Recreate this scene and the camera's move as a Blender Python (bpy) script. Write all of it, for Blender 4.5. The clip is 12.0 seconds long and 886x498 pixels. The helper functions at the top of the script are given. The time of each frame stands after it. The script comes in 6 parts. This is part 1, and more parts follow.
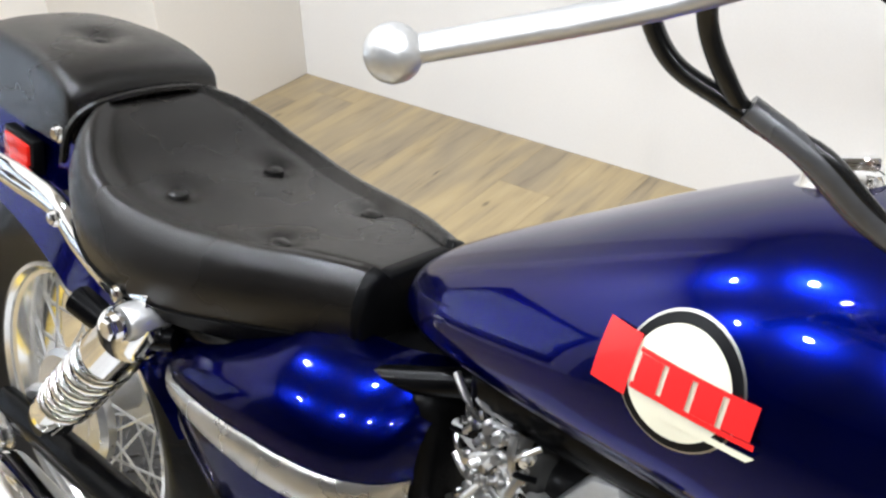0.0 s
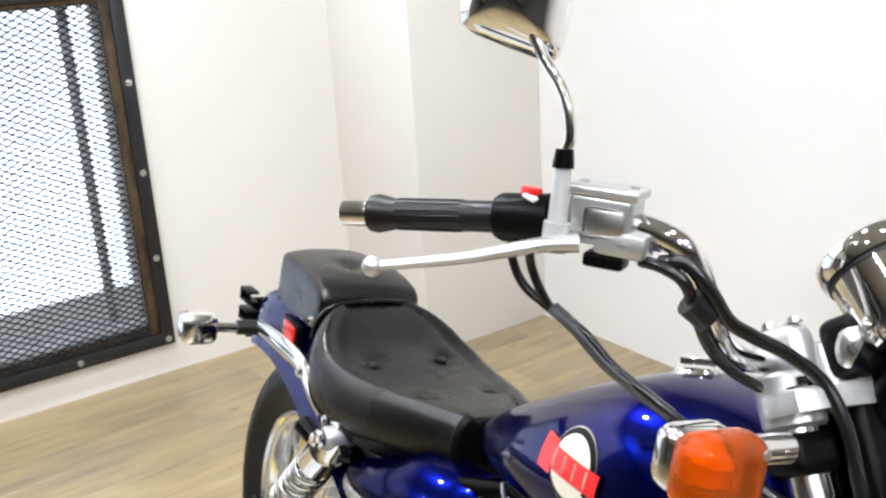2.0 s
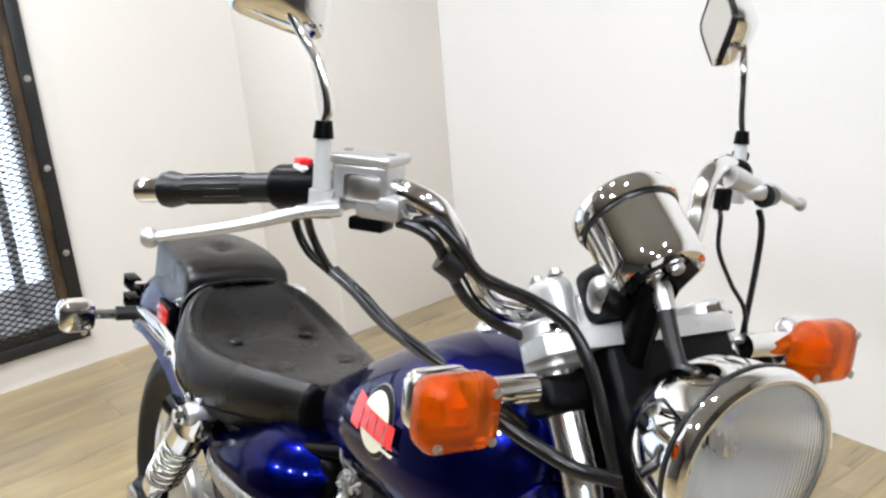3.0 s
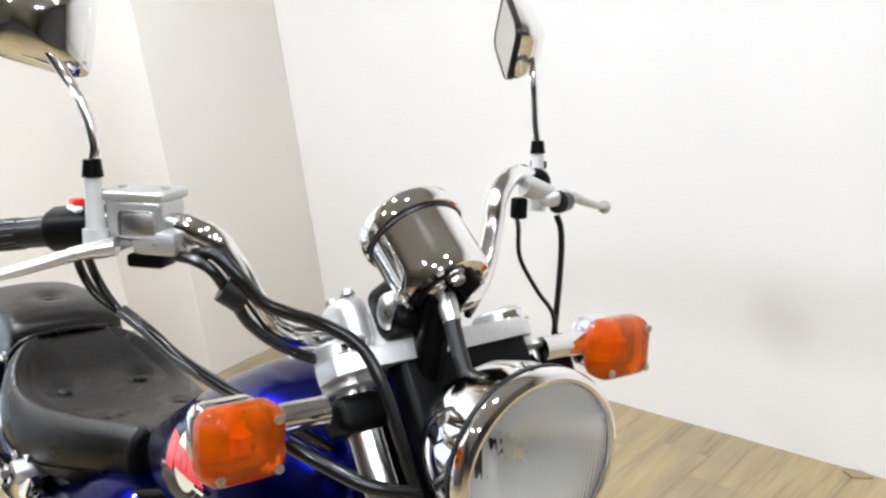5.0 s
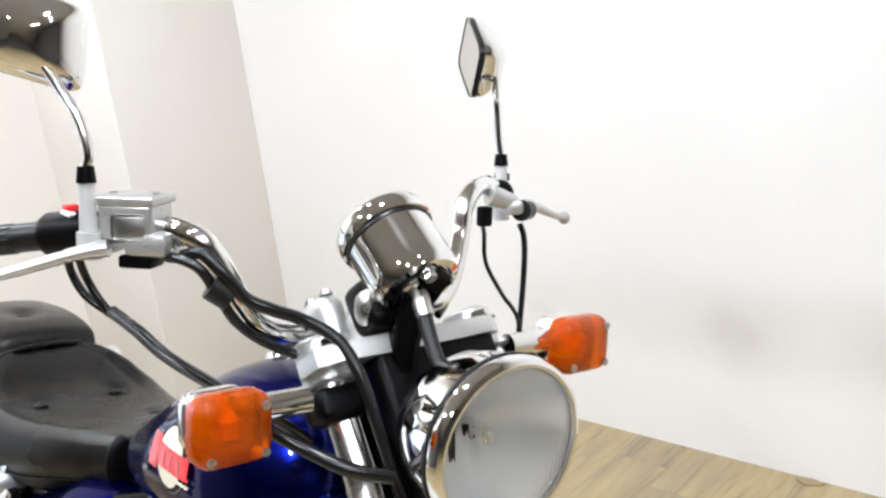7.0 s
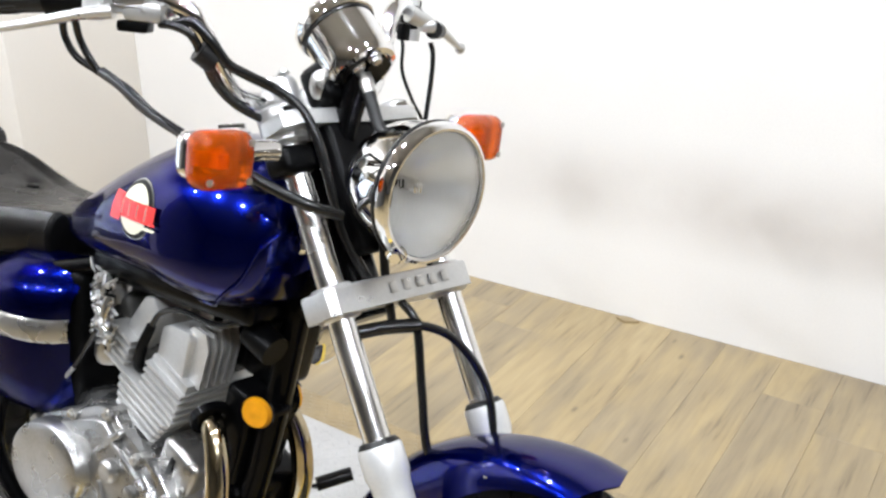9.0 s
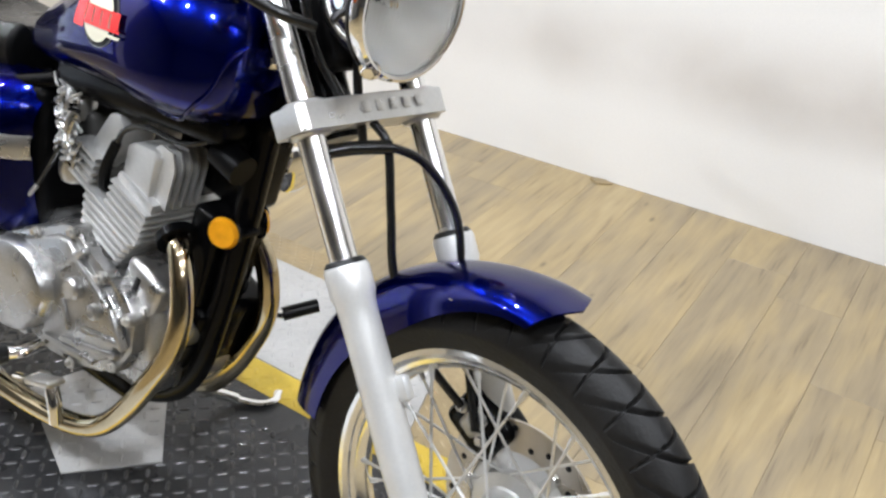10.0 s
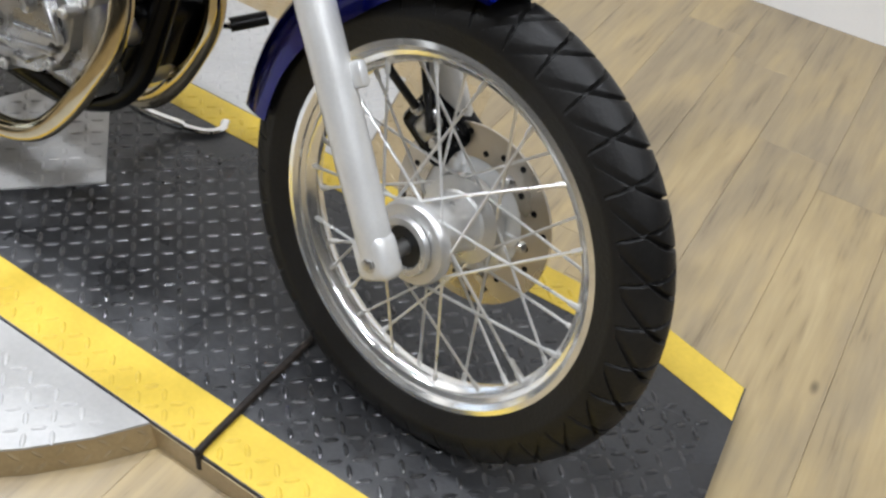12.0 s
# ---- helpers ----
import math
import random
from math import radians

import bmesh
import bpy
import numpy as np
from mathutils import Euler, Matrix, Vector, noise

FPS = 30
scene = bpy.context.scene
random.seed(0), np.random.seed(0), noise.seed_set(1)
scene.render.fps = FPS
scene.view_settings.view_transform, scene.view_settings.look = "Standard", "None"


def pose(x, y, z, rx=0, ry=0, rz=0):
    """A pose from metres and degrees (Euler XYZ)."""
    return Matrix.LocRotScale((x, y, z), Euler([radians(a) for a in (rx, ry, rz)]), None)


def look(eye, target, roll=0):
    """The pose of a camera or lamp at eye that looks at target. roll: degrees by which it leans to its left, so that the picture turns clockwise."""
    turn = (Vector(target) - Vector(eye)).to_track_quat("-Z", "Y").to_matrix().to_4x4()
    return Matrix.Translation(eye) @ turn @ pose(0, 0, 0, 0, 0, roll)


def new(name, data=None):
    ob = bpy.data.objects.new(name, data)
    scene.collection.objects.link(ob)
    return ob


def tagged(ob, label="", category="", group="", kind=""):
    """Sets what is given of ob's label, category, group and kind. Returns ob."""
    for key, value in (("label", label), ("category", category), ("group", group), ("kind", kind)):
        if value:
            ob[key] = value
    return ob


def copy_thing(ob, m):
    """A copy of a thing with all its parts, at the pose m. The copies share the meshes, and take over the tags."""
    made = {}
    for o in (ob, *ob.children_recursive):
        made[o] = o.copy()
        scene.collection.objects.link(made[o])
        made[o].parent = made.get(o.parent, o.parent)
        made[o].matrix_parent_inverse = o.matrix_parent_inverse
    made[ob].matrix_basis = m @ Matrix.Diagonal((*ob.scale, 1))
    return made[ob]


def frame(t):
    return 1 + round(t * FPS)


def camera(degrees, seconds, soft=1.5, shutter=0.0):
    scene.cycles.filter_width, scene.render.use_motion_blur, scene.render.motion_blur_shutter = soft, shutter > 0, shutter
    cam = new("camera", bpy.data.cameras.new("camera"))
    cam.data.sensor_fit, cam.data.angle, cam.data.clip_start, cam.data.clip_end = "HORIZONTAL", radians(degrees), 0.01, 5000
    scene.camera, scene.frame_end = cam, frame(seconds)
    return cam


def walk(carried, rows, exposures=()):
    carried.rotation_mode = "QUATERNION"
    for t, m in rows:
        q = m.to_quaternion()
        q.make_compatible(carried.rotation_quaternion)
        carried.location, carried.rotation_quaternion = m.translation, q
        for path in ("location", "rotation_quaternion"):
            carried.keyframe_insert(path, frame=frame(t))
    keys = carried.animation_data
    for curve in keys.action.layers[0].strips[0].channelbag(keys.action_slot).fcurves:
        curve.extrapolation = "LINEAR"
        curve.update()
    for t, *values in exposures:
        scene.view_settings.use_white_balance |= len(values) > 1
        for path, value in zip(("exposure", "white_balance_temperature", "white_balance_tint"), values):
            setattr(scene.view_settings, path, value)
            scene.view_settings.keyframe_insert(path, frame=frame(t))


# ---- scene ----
cam = camera(49.0, 12.0, soft=2.5)
PATH = [
    (0, (0.347, 0.244, 1.212), (-0.667, 1.566, 0.105), -1.9),
    (0.5, (0.332, 0.231, 1.223), (-0.871, 1.396, 0.131), -4.2),
    (1, (0.477, 0.122, 1.264), (-0.91, 1.26, 0.38), -7.8),
    (1.5, (0.657, 0.018, 1.318), (-0.813, 1.126, 0.537), -4.0),
    (2, (0.829, 0.066, 1.361), (-0.737, 1.146, 0.742), -3.5),
    (2.5, (0.943, 0.124, 1.371), (-0.619, 1.225, 0.779), -4.6),
    (3, (0.972, 0.159, 1.349), (-0.536, 1.3, 0.698), -5.1),
    (3.5, (0.986, 0.19, 1.331), (-0.462, 1.378, 0.63), -5.9),
    (3.7, (0.995, 0.199, 1.333), (-0.426, 1.422, 0.636), -6.3),
    (5.3, (1.044, 0.222, 1.343), (-0.303, 1.569, 0.733), -7.9),
    (5.5, (1.047, 0.223, 1.35), (-0.289, 1.586, 0.753), -8.2),
    (6, (1.047, 0.224, 1.35), (-0.278, 1.599, 0.757), -8.1),
    (6.5, (1.054, 0.212, 1.349), (-0.27, 1.591, 0.762), -7.9),
    (6.7, (1.061, 0.201, 1.342), (-0.27, 1.579, 0.766), -7.6),
    (8.3, (1.132, -0.089, 1.321), (0.101, 1.48, 0.63), -2.8),
    (8.5, (1.136, -0.101, 1.318), (0.116, 1.466, 0.608), -2.3),
    (9, (1.144, -0.114, 1.299), (0.151, 1.426, 0.497), -0.3),
    (9.5, (1.149, -0.118, 1.274), (0.198, 1.387, 0.364), 1.0),
    (10, (1.153, -0.12, 1.239), (0.272, 1.351, 0.209), 3.2),
    (10.5, (1.156, -0.127, 1.205), (0.34, 1.306, 0.074), 5.5),
    (11, (1.159, -0.136, 1.168), (0.446, 1.275, -0.057), 7.6),
    (11.5, (1.165, -0.154, 1.137), (0.496, 1.223, -0.151), 8.5),
    (12, (1.175, -0.164, 1.12), (0.538, 1.173, -0.223), 8.3),
]
EXPOSURES = [(0, -0.06), (0.5, -0.14), (1.0, -0.05), (2.5, -0.14), (3.5, -0.20), (5.3, -0.14), (6.7, -0.10), (8.5, 0.0), (9.2, 0.04), (10.0, -0.10), (11.0, -0.24), (12.0, -0.38)]
walk(cam, [(t, look(eye, target, roll)) for t, eye, target, roll in PATH], EXPOSURES)

# ---- light ----
world = bpy.data.worlds.new("world")
scene.world = world
world.use_nodes = True
world.node_tree.nodes["Background"].inputs[0].default_value = (0.8, 0.9, 1.0, 1)
world.node_tree.nodes["Background"].inputs[1].default_value = 0.6
CEILING = 2.75
LAMPS = [(x, y) for y in (-0.75, 0.65) for x in (-1.5, -0.45, 0.6, 1.65, 2.7)]
LAMP_WATTS = 24.6
for lx, ly in LAMPS:
    lamp = bpy.data.lights.new("ceiling_lamp", "AREA")
    lamp.shape, lamp.size, lamp.energy, lamp.color = "DISK", 0.10, LAMP_WATTS * (1.18 if lx < 0 else 1.0), (0.845, 0.905, 1.0)
    new("ceiling_lamp", lamp).matrix_world = pose(lx, ly, CEILING - 0.07)
sky = bpy.data.lights.new("window_sky", "AREA")
sky.shape, sky.size, sky.size_y, sky.energy, sky.color = "RECTANGLE", 1.78, 1.12, 7.5, (0.84, 0.92, 1.0)
new("window_sky", sky).matrix_world = look((-2.345, 0.115, 0.695), (0.0, 0.115, 0.695))


# ---- materials ----
def mat(name, base, rough=0.5, metal=0.0, vary=0.12, scale=6.0, grain=60.0, bump=0.0, rvary=0.1, coat=0.0, spec=0.5, trans=0.0, ior=1.45, stretch=(1, 1, 1), per_piece=0.0, edge=None):
    """A principled surface with blotches, fine grain, roughness wear and a little relief."""
    m = bpy.data.materials.new(name)
    m.use_nodes = True
    t = m.node_tree
    b = t.nodes["Principled BSDF"]
    link = t.links.new
    co = t.nodes.new("ShaderNodeTexCoord")
    mp = t.nodes.new("ShaderNodeMapping")
    mp.inputs["Scale"].default_value = stretch
    link(co.outputs["Object"], mp.inputs[0])
    big = t.nodes.new("ShaderNodeTexNoise")
    big.inputs["Scale"].default_value, big.inputs["Detail"].default_value = scale, 4
    fine = t.nodes.new("ShaderNodeTexNoise")
    fine.inputs["Scale"].default_value, fine.inputs["Detail"].default_value = grain, 3
    for n in (big, fine):
        link(mp.outputs[0], n.inputs[0])
    mix = t.nodes.new("ShaderNodeMath")
    mix.operation = "MULTIPLY_ADD"
    link(fine.outputs[0], mix.inputs[0])
    mix.inputs[1].default_value = 0.5
    link(big.outputs[0], mix.inputs[2])
    last = mix.outputs[0]
    if per_piece:
        info = t.nodes.new("ShaderNodeObjectInfo")
        add = t.nodes.new("ShaderNodeMath")
        add.operation = "MULTIPLY_ADD"
        link(info.outputs["Random"], add.inputs[0])
        add.inputs[1].default_value = per_piece
        link(last, add.inputs[2])
        last = add.outputs[0]
    ramp = t.nodes.new("ShaderNodeValToRGB")
    lo, hi = 0.45, 1.05 + per_piece
    ramp.color_ramp.elements[0].position, ramp.color_ramp.elements[1].position = lo / 1.6, hi / 1.6
    ramp.color_ramp.elements[0].color = (*[c * (1 - vary) for c in base], 1)
    ramp.color_ramp.elements[1].color = (*[min(1, c * (1 + vary)) for c in base], 1)
    sc = t.nodes.new("ShaderNodeMath")
    sc.operation = "DIVIDE"
    link(last, sc.inputs[0])
    sc.inputs[1].default_value = 1.6
    link(sc.outputs[0], ramp.inputs[0])
    link(ramp.outputs[0], b.inputs["Base Color"])
    rr = t.nodes.new("ShaderNodeMapRange")
    link(big.outputs[0], rr.inputs[0])
    rr.inputs[1].default_value, rr.inputs[2].default_value = 0.3, 0.7
    rr.inputs[3].default_value, rr.inputs[4].default_value = max(0.01, rough * (1 - rvary)), min(1, rough * (1 + rvary))
    link(rr.outputs[0], b.inputs["Roughness"])
    b.inputs["Metallic"].default_value = metal
    b.inputs["Specular IOR Level"].default_value = spec
    b.inputs["IOR"].default_value = ior
    b.inputs["Coat Weight"].default_value = coat
    if edge:
        b.inputs["Specular Tint"].default_value = (*edge, 1)
    b.inputs["Coat Roughness"].default_value = 0.02
    b.inputs["Coat IOR"].default_value = 1.4
    b.inputs["Transmission Weight"].default_value = trans
    if bump:
        bp = t.nodes.new("ShaderNodeBump")
        bp.inputs["Strength"].default_value, bp.inputs["Distance"].default_value = min(1, bump), 0.002
        link(fine.outputs[0], bp.inputs["Height"])
        link(bp.outputs[0], b.inputs["Normal"])
    return m


def glow(name, colour, strength):
    m = bpy.data.materials.new(name)
    m.use_nodes = True
    b = m.node_tree.nodes["Principled BSDF"]
    b.inputs["Base Color"].default_value = (*colour, 1)
    b.inputs["Emission Color"].default_value = (*colour, 1)
    b.inputs["Emission Strength"].default_value = strength
    return m


WALL = mat("white_wall_paint", (0.80, 0.762, 0.706), 0.6, vary=0.05, scale=1.2, grain=180, bump=0.08)


def banded_wall():
    """The wall paint with a soft brownish band mixed into its colour at bumper height."""
    m = mat("banded_wall_paint", (0.79, 0.768, 0.737), 0.6, vary=0.05, scale=1.2, grain=180, bump=0.08)
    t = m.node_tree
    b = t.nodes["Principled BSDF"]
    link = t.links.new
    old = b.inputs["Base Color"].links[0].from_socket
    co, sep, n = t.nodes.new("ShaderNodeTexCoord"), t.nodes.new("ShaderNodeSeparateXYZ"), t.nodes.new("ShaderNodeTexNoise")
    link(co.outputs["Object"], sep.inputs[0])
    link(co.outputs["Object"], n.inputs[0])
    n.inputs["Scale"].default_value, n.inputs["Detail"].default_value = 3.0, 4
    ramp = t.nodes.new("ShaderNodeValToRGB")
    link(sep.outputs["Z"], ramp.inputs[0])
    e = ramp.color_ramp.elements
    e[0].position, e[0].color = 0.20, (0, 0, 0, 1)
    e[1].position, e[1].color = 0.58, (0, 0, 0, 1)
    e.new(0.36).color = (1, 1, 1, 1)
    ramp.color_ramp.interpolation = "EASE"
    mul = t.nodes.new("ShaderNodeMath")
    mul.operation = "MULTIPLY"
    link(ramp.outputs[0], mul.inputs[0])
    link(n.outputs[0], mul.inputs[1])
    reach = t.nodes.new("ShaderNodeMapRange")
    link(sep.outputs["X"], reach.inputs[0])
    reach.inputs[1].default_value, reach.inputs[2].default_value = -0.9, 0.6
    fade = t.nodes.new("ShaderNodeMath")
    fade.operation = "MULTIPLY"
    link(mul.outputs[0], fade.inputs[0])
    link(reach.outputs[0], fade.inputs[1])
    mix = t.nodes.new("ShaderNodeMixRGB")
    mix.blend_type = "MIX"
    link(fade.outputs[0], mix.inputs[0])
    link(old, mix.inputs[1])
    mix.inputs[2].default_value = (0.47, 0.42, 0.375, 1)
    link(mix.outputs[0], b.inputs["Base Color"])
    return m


WALL_N = banded_wall()
CEIL = mat("white_ceiling_paint", (0.80, 0.79, 0.77), 0.8, vary=0.03, scale=2)
UNDER = mat("floor_joint", (0.24, 0.18, 0.10), 0.8)
# unseen closing walls, toned dark to keep bounce and reflections low
FARWALL = mat("unseen_wall_grey", (0.15, 0.145, 0.14), 0.8, vary=0.06, scale=1.5)
FARCEIL = mat("pale_ceiling", (0.38, 0.376, 0.366), 0.8, vary=0.05, scale=2)
BLUE = mat("metallic_blue_paint", (0.0006, 0.0042, 0.118), 0.22, metal=0.94, vary=0.10, scale=3, grain=900, coat=0.85, rvary=0.1, edge=(0.012, 0.035, 0.30))
CHROME = mat("chrome", (0.88, 0.875, 0.865), 0.05, metal=1.0, vary=0.04, scale=20, rvary=0.5)
FORKCHROME = mat("hard_chrome_tube", (0.88, 0.875, 0.86), 0.22, metal=1.0, vary=0.05, scale=14, rvary=0.3)
WARMCHROME = mat("heat_tinted_chrome", (0.48, 0.41, 0.28), 0.10, metal=1.0, vary=0.15, scale=8, rvary=0.4)
STEEL = mat("zinc_steel", (0.55, 0.54, 0.52), 0.32, metal=1.0, vary=0.12, scale=25, rvary=0.3)
ALLOY = mat("silver_painted_alloy", (0.58, 0.575, 0.56), 0.34, metal=0.75, vary=0.10, scale=18, grain=250, bump=0.15, rvary=0.25)
SLIDER = mat("silver_fork_paint", (0.62, 0.615, 0.60), 0.34, metal=0.40, vary=0.07, scale=16, grain=250, bump=0.12, rvary=0.2)
RIM = mat("polished_rim", (0.88, 0.88, 0.87), 0.15, metal=0.9, vary=0.04, scale=20, rvary=0.3)
TRIM = mat("bright_trim_strip", (0.80, 0.78, 0.74), 0.27, metal=0.9, vary=0.08, scale=14, rvary=0.3)
SPOKE = mat("zinc_spoke", (0.72, 0.715, 0.70), 0.30, metal=0.7, vary=0.1, scale=30)
CASE = mat("cast_engine_alloy", (0.44, 0.435, 0.425), 0.30, metal=0.95, vary=0.2, scale=22, grain=220, bump=0.25, rvary=0.35)
REFLECTOR = mat("bright_reflector", (0.95, 0.95, 0.94), 0.22, metal=0.30, vary=0.03, scale=40)
# alloy with the shade of deep gaps painted into its colour
SHADEALLOY = mat("shaded_engine_alloy", (0.07, 0.068, 0.064), 0.5, metal=0.4, vary=0.4, scale=20)
FINS = mat("silver_engine_fins", (0.60, 0.595, 0.58), 0.40, metal=0.55, vary=0.12, scale=18, grain=250, bump=0.2)
BLACK = mat("black_painted_steel", (0.0018, 0.0018, 0.002), 0.24, vary=0.3, scale=15, coat=0.0, spec=0.12)
PLASTIC = mat("black_plastic", (0.0022, 0.0022, 0.0024), 0.34, vary=0.25, scale=20, grain=400, bump=0.2, spec=0.11)
SLEEVE = mat("grey_plastic_sleeve", (0.060, 0.060, 0.062), 0.26, vary=0.25, scale=30, spec=0.6)
RUBBER = mat("black_rubber", (0.006, 0.0058, 0.0058), 0.36, vary=0.3, scale=14, grain=300, bump=0.25, spec=0.40)
TYRE = mat("tyre_rubber", (0.0095, 0.0090, 0.0086), 0.46, vary=0.35, scale=9, grain=200, bump=0.3, spec=0.26)
VINYL = mat("black_seat_vinyl", (0.0042, 0.0036, 0.0032), 0.28, vary=0.2, scale=6, grain=700, bump=0.25, rvary=0.3, spec=0.58)
AMBER = mat("amber_lens", (0.84, 0.140, 0.0006), 0.05, vary=0.25, scale=45, grain=150, bump=0.5, trans=0.80, spec=0.5)
AMBER2 = mat("yellow_amber_reflector", (0.85, 0.36, 0.01), 0.2, vary=0.12, scale=60, trans=0.1, coat=0.5)
REDLENS = mat("red_reflector", (0.42, 0.008, 0.004), 0.2, vary=0.25, scale=60, coat=0.5)
RED = mat("red_badge_paint", (0.75, 0.02, 0.02), 0.3, vary=0.05, coat=0.5)
CREAM = mat("cream_badge", (0.72, 0.68, 0.52), 0.35, vary=0.05, coat=0.5)
WHITEINK = mat("white_ink", (0.75, 0.75, 0.73), 0.4, vary=0.05)
DARKINK = mat("black_ink", (0.006, 0.006, 0.0065), 0.3, spec=0.2)
MIRROR = mat("mirror_glass", (0.85, 0.86, 0.86), 0.015, metal=1.0, vary=0.01)
HOSE = mat("black_cable_sheath", (0.006, 0.006, 0.006), 0.24, vary=0.2, scale=40, spec=0.6)
DISC = mat("brake_disc_steel", (0.50, 0.46, 0.40), 0.30, metal=1.0, vary=0.1, scale=12, rvary=0.3)
DECK = mat("black_deck_plate", (0.050, 0.050, 0.052), 0.31, metal=0.40, vary=0.30, scale=10, grain=120, bump=0.25, rvary=0.3, spec=0.5)
STUD = mat("worn_tread_stud", (0.115, 0.115, 0.117), 0.34, metal=0.85, vary=0.40, scale=7, grain=90, rvary=0.4)
STRIPE = mat("worn_yellow_paint", (0.62, 0.435, 0.055), 0.42, vary=0.13, scale=14, grain=120, bump=0.2)
TREADPLATE = mat("grey_tread_plate", (0.47, 0.46, 0.445), 0.46, metal=0.20, vary=0.12, scale=8, grain=150, bump=0.2, rvary=0.3)
# the floor's brown reflection in the metal, put into its base colour
SKIRT = mat("floor_reflection_brown", (0.40, 0.31, 0.18), 0.40, metal=0.5, vary=0.2, scale=9, grain=140, bump=0.2, rvary=0.3)
FRAMESTEEL = mat("dark_angle_steel", (0.028, 0.028, 0.029), 0.42, metal=0.4, vary=0.3, scale=8)
RUST = mat("rusty_black_rod", (0.020, 0.015, 0.012), 0.55, vary=0.8, scale=40, grain=160, bump=0.4, spec=0.3)
OLDBAR = mat("grey_bar_paint", (0.50, 0.51, 0.53), 0.5, vary=0.3, scale=30)
MESHSTEEL = mat("dark_mesh_steel", (0.018, 0.018, 0.02), 0.7, metal=0.0, vary=0.3, spec=0.2)
OLDWOOD = mat("weathered_timber", (0.06, 0.036, 0.016), 0.7, vary=0.9, scale=22, grain=90, bump=0.5, stretch=(1, 1, 0.3))
PVC = mat("white_window_frame", (0.80, 0.82, 0.84), 0.4, vary=0.05)
DAYLIGHT = glow("overcast_daylight", (0.80, 0.87, 1.0), 1.1)
LAMPGLOW = glow("lamp_diffuser", (1.0, 0.95, 0.88), 60.0)


def wood_floor():
    m = bpy.data.materials.new("oak_vinyl_plank")
    m.use_nodes = True
    t = m.node_tree
    b = t.nodes["Principled BSDF"]
    link = t.links.new
    co = t.nodes.new("ShaderNodeTexCoord")
    info = t.nodes.new("ShaderNodeObjectInfo")
    off = t.nodes.new("ShaderNodeVectorMath")
    off.operation = "SCALE"
    comb = t.nodes.new("ShaderNodeCombineXYZ")
    for i in range(3):
        link(info.outputs["Random"], comb.inputs[i])
    link(comb.outputs[0], off.inputs[0])
    off.inputs["Scale"].default_value = 37.0
    add = t.nodes.new("ShaderNodeVectorMath")
    link(co.outputs["Object"], add.inputs[0])
    link(off.outputs[0], add.inputs[1])

    def noise_at(stretch, scale, detail):
        mp = t.nodes.new("ShaderNodeMapping")
        mp.inputs["Scale"].default_value = stretch
        link(add.outputs[0], mp.inputs[0])
        n = t.nodes.new("ShaderNodeTexNoise")
        n.inputs["Scale"].default_value, n.inputs["Detail"].default_value = scale, detail
        n.inputs["Distortion"].default_value = 0.4
        link(mp.outputs[0], n.inputs[0])
        return n.outputs[0]

    grain, streak, blot = noise_at((1, 0.05, 1), 180, 5), noise_at((1, 0.10, 1), 38, 6), noise_at((1, 0.30, 1), 9.0, 5)

    def sum_of(*terms):
        """A weighted sum of outputs: (output, weight) pairs."""
        total = None
        for value, weight in terms:
            n = t.nodes.new("ShaderNodeMath")
            n.operation = "MULTIPLY_ADD"
            link(value, n.inputs[0])
            n.inputs[1].default_value = weight
            n.inputs[2].default_value = 0.0
            if total:
                link(total, n.inputs[2])
            total = n.outputs[0]
        return total

    def ramp_of(value, stops):
        r = t.nodes.new("ShaderNodeValToRGB")
        e = r.color_ramp.elements
        e[0].position, e[0].color = stops[0][0], (*stops[0][1], 1)
        e[1].position, e[1].color = stops[-1][0], (*stops[-1][1], 1)
        for place, colour in stops[1:-1]:
            e.new(place).color = (*colour, 1)
        link(value, r.inputs[0])
        return r.outputs[0]

    tone = ramp_of(sum_of((blot, 0.75), (streak, 0.25), (info.outputs["Random"], 0.16)), [(0.36, (0.242, 0.190, 0.120)), (0.52, (0.304, 0.236, 0.138)), (0.66, (0.368, 0.277, 0.142)), (0.84, (0.420, 0.326, 0.174))])
    lines = ramp_of(sum_of((streak, 0.65), (grain, 0.35)), [(0.34, (0.62, 0.60, 0.58)), (0.43, (0.90, 0.89, 0.88)), (0.60, (1.02, 1.02, 1.02)), (0.75, (1.06, 1.06, 1.05))])
    wood = t.nodes.new("ShaderNodeMixRGB")
    wood.blend_type = "MULTIPLY"
    wood.inputs[0].default_value = 1.0
    link(tone, wood.inputs[1])
    link(lines, wood.inputs[2])
    vor = t.nodes.new("ShaderNodeTexVoronoi")
    vor.inputs["Scale"].default_value = 5.0
    mpv = t.nodes.new("ShaderNodeMapping")
    mpv.inputs["Scale"].default_value = (1.6, 0.7, 1)
    link(add.outputs[0], mpv.inputs[0])
    link(mpv.outputs[0], vor.inputs[0])
    knot = t.nodes.new("ShaderNodeMapRange")
    link(vor.outputs["Distance"], knot.inputs[0])
    knot.inputs[1].default_value, knot.inputs[2].default_value = 0.02, 0.075
    knot.inputs[3].default_value, knot.inputs[4].default_value = 0.38, 1.0
    mul = t.nodes.new("ShaderNodeMixRGB")
    mul.blend_type = "MULTIPLY"
    mul.inputs[0].default_value = 1.0
    link(wood.outputs[0], mul.inputs[1])
    link(knot.outputs[0], mul.inputs[2])
    link(mul.outputs[0], b.inputs["Base Color"])
    rr = t.nodes.new("ShaderNodeMapRange")
    link(streak, rr.inputs[0])
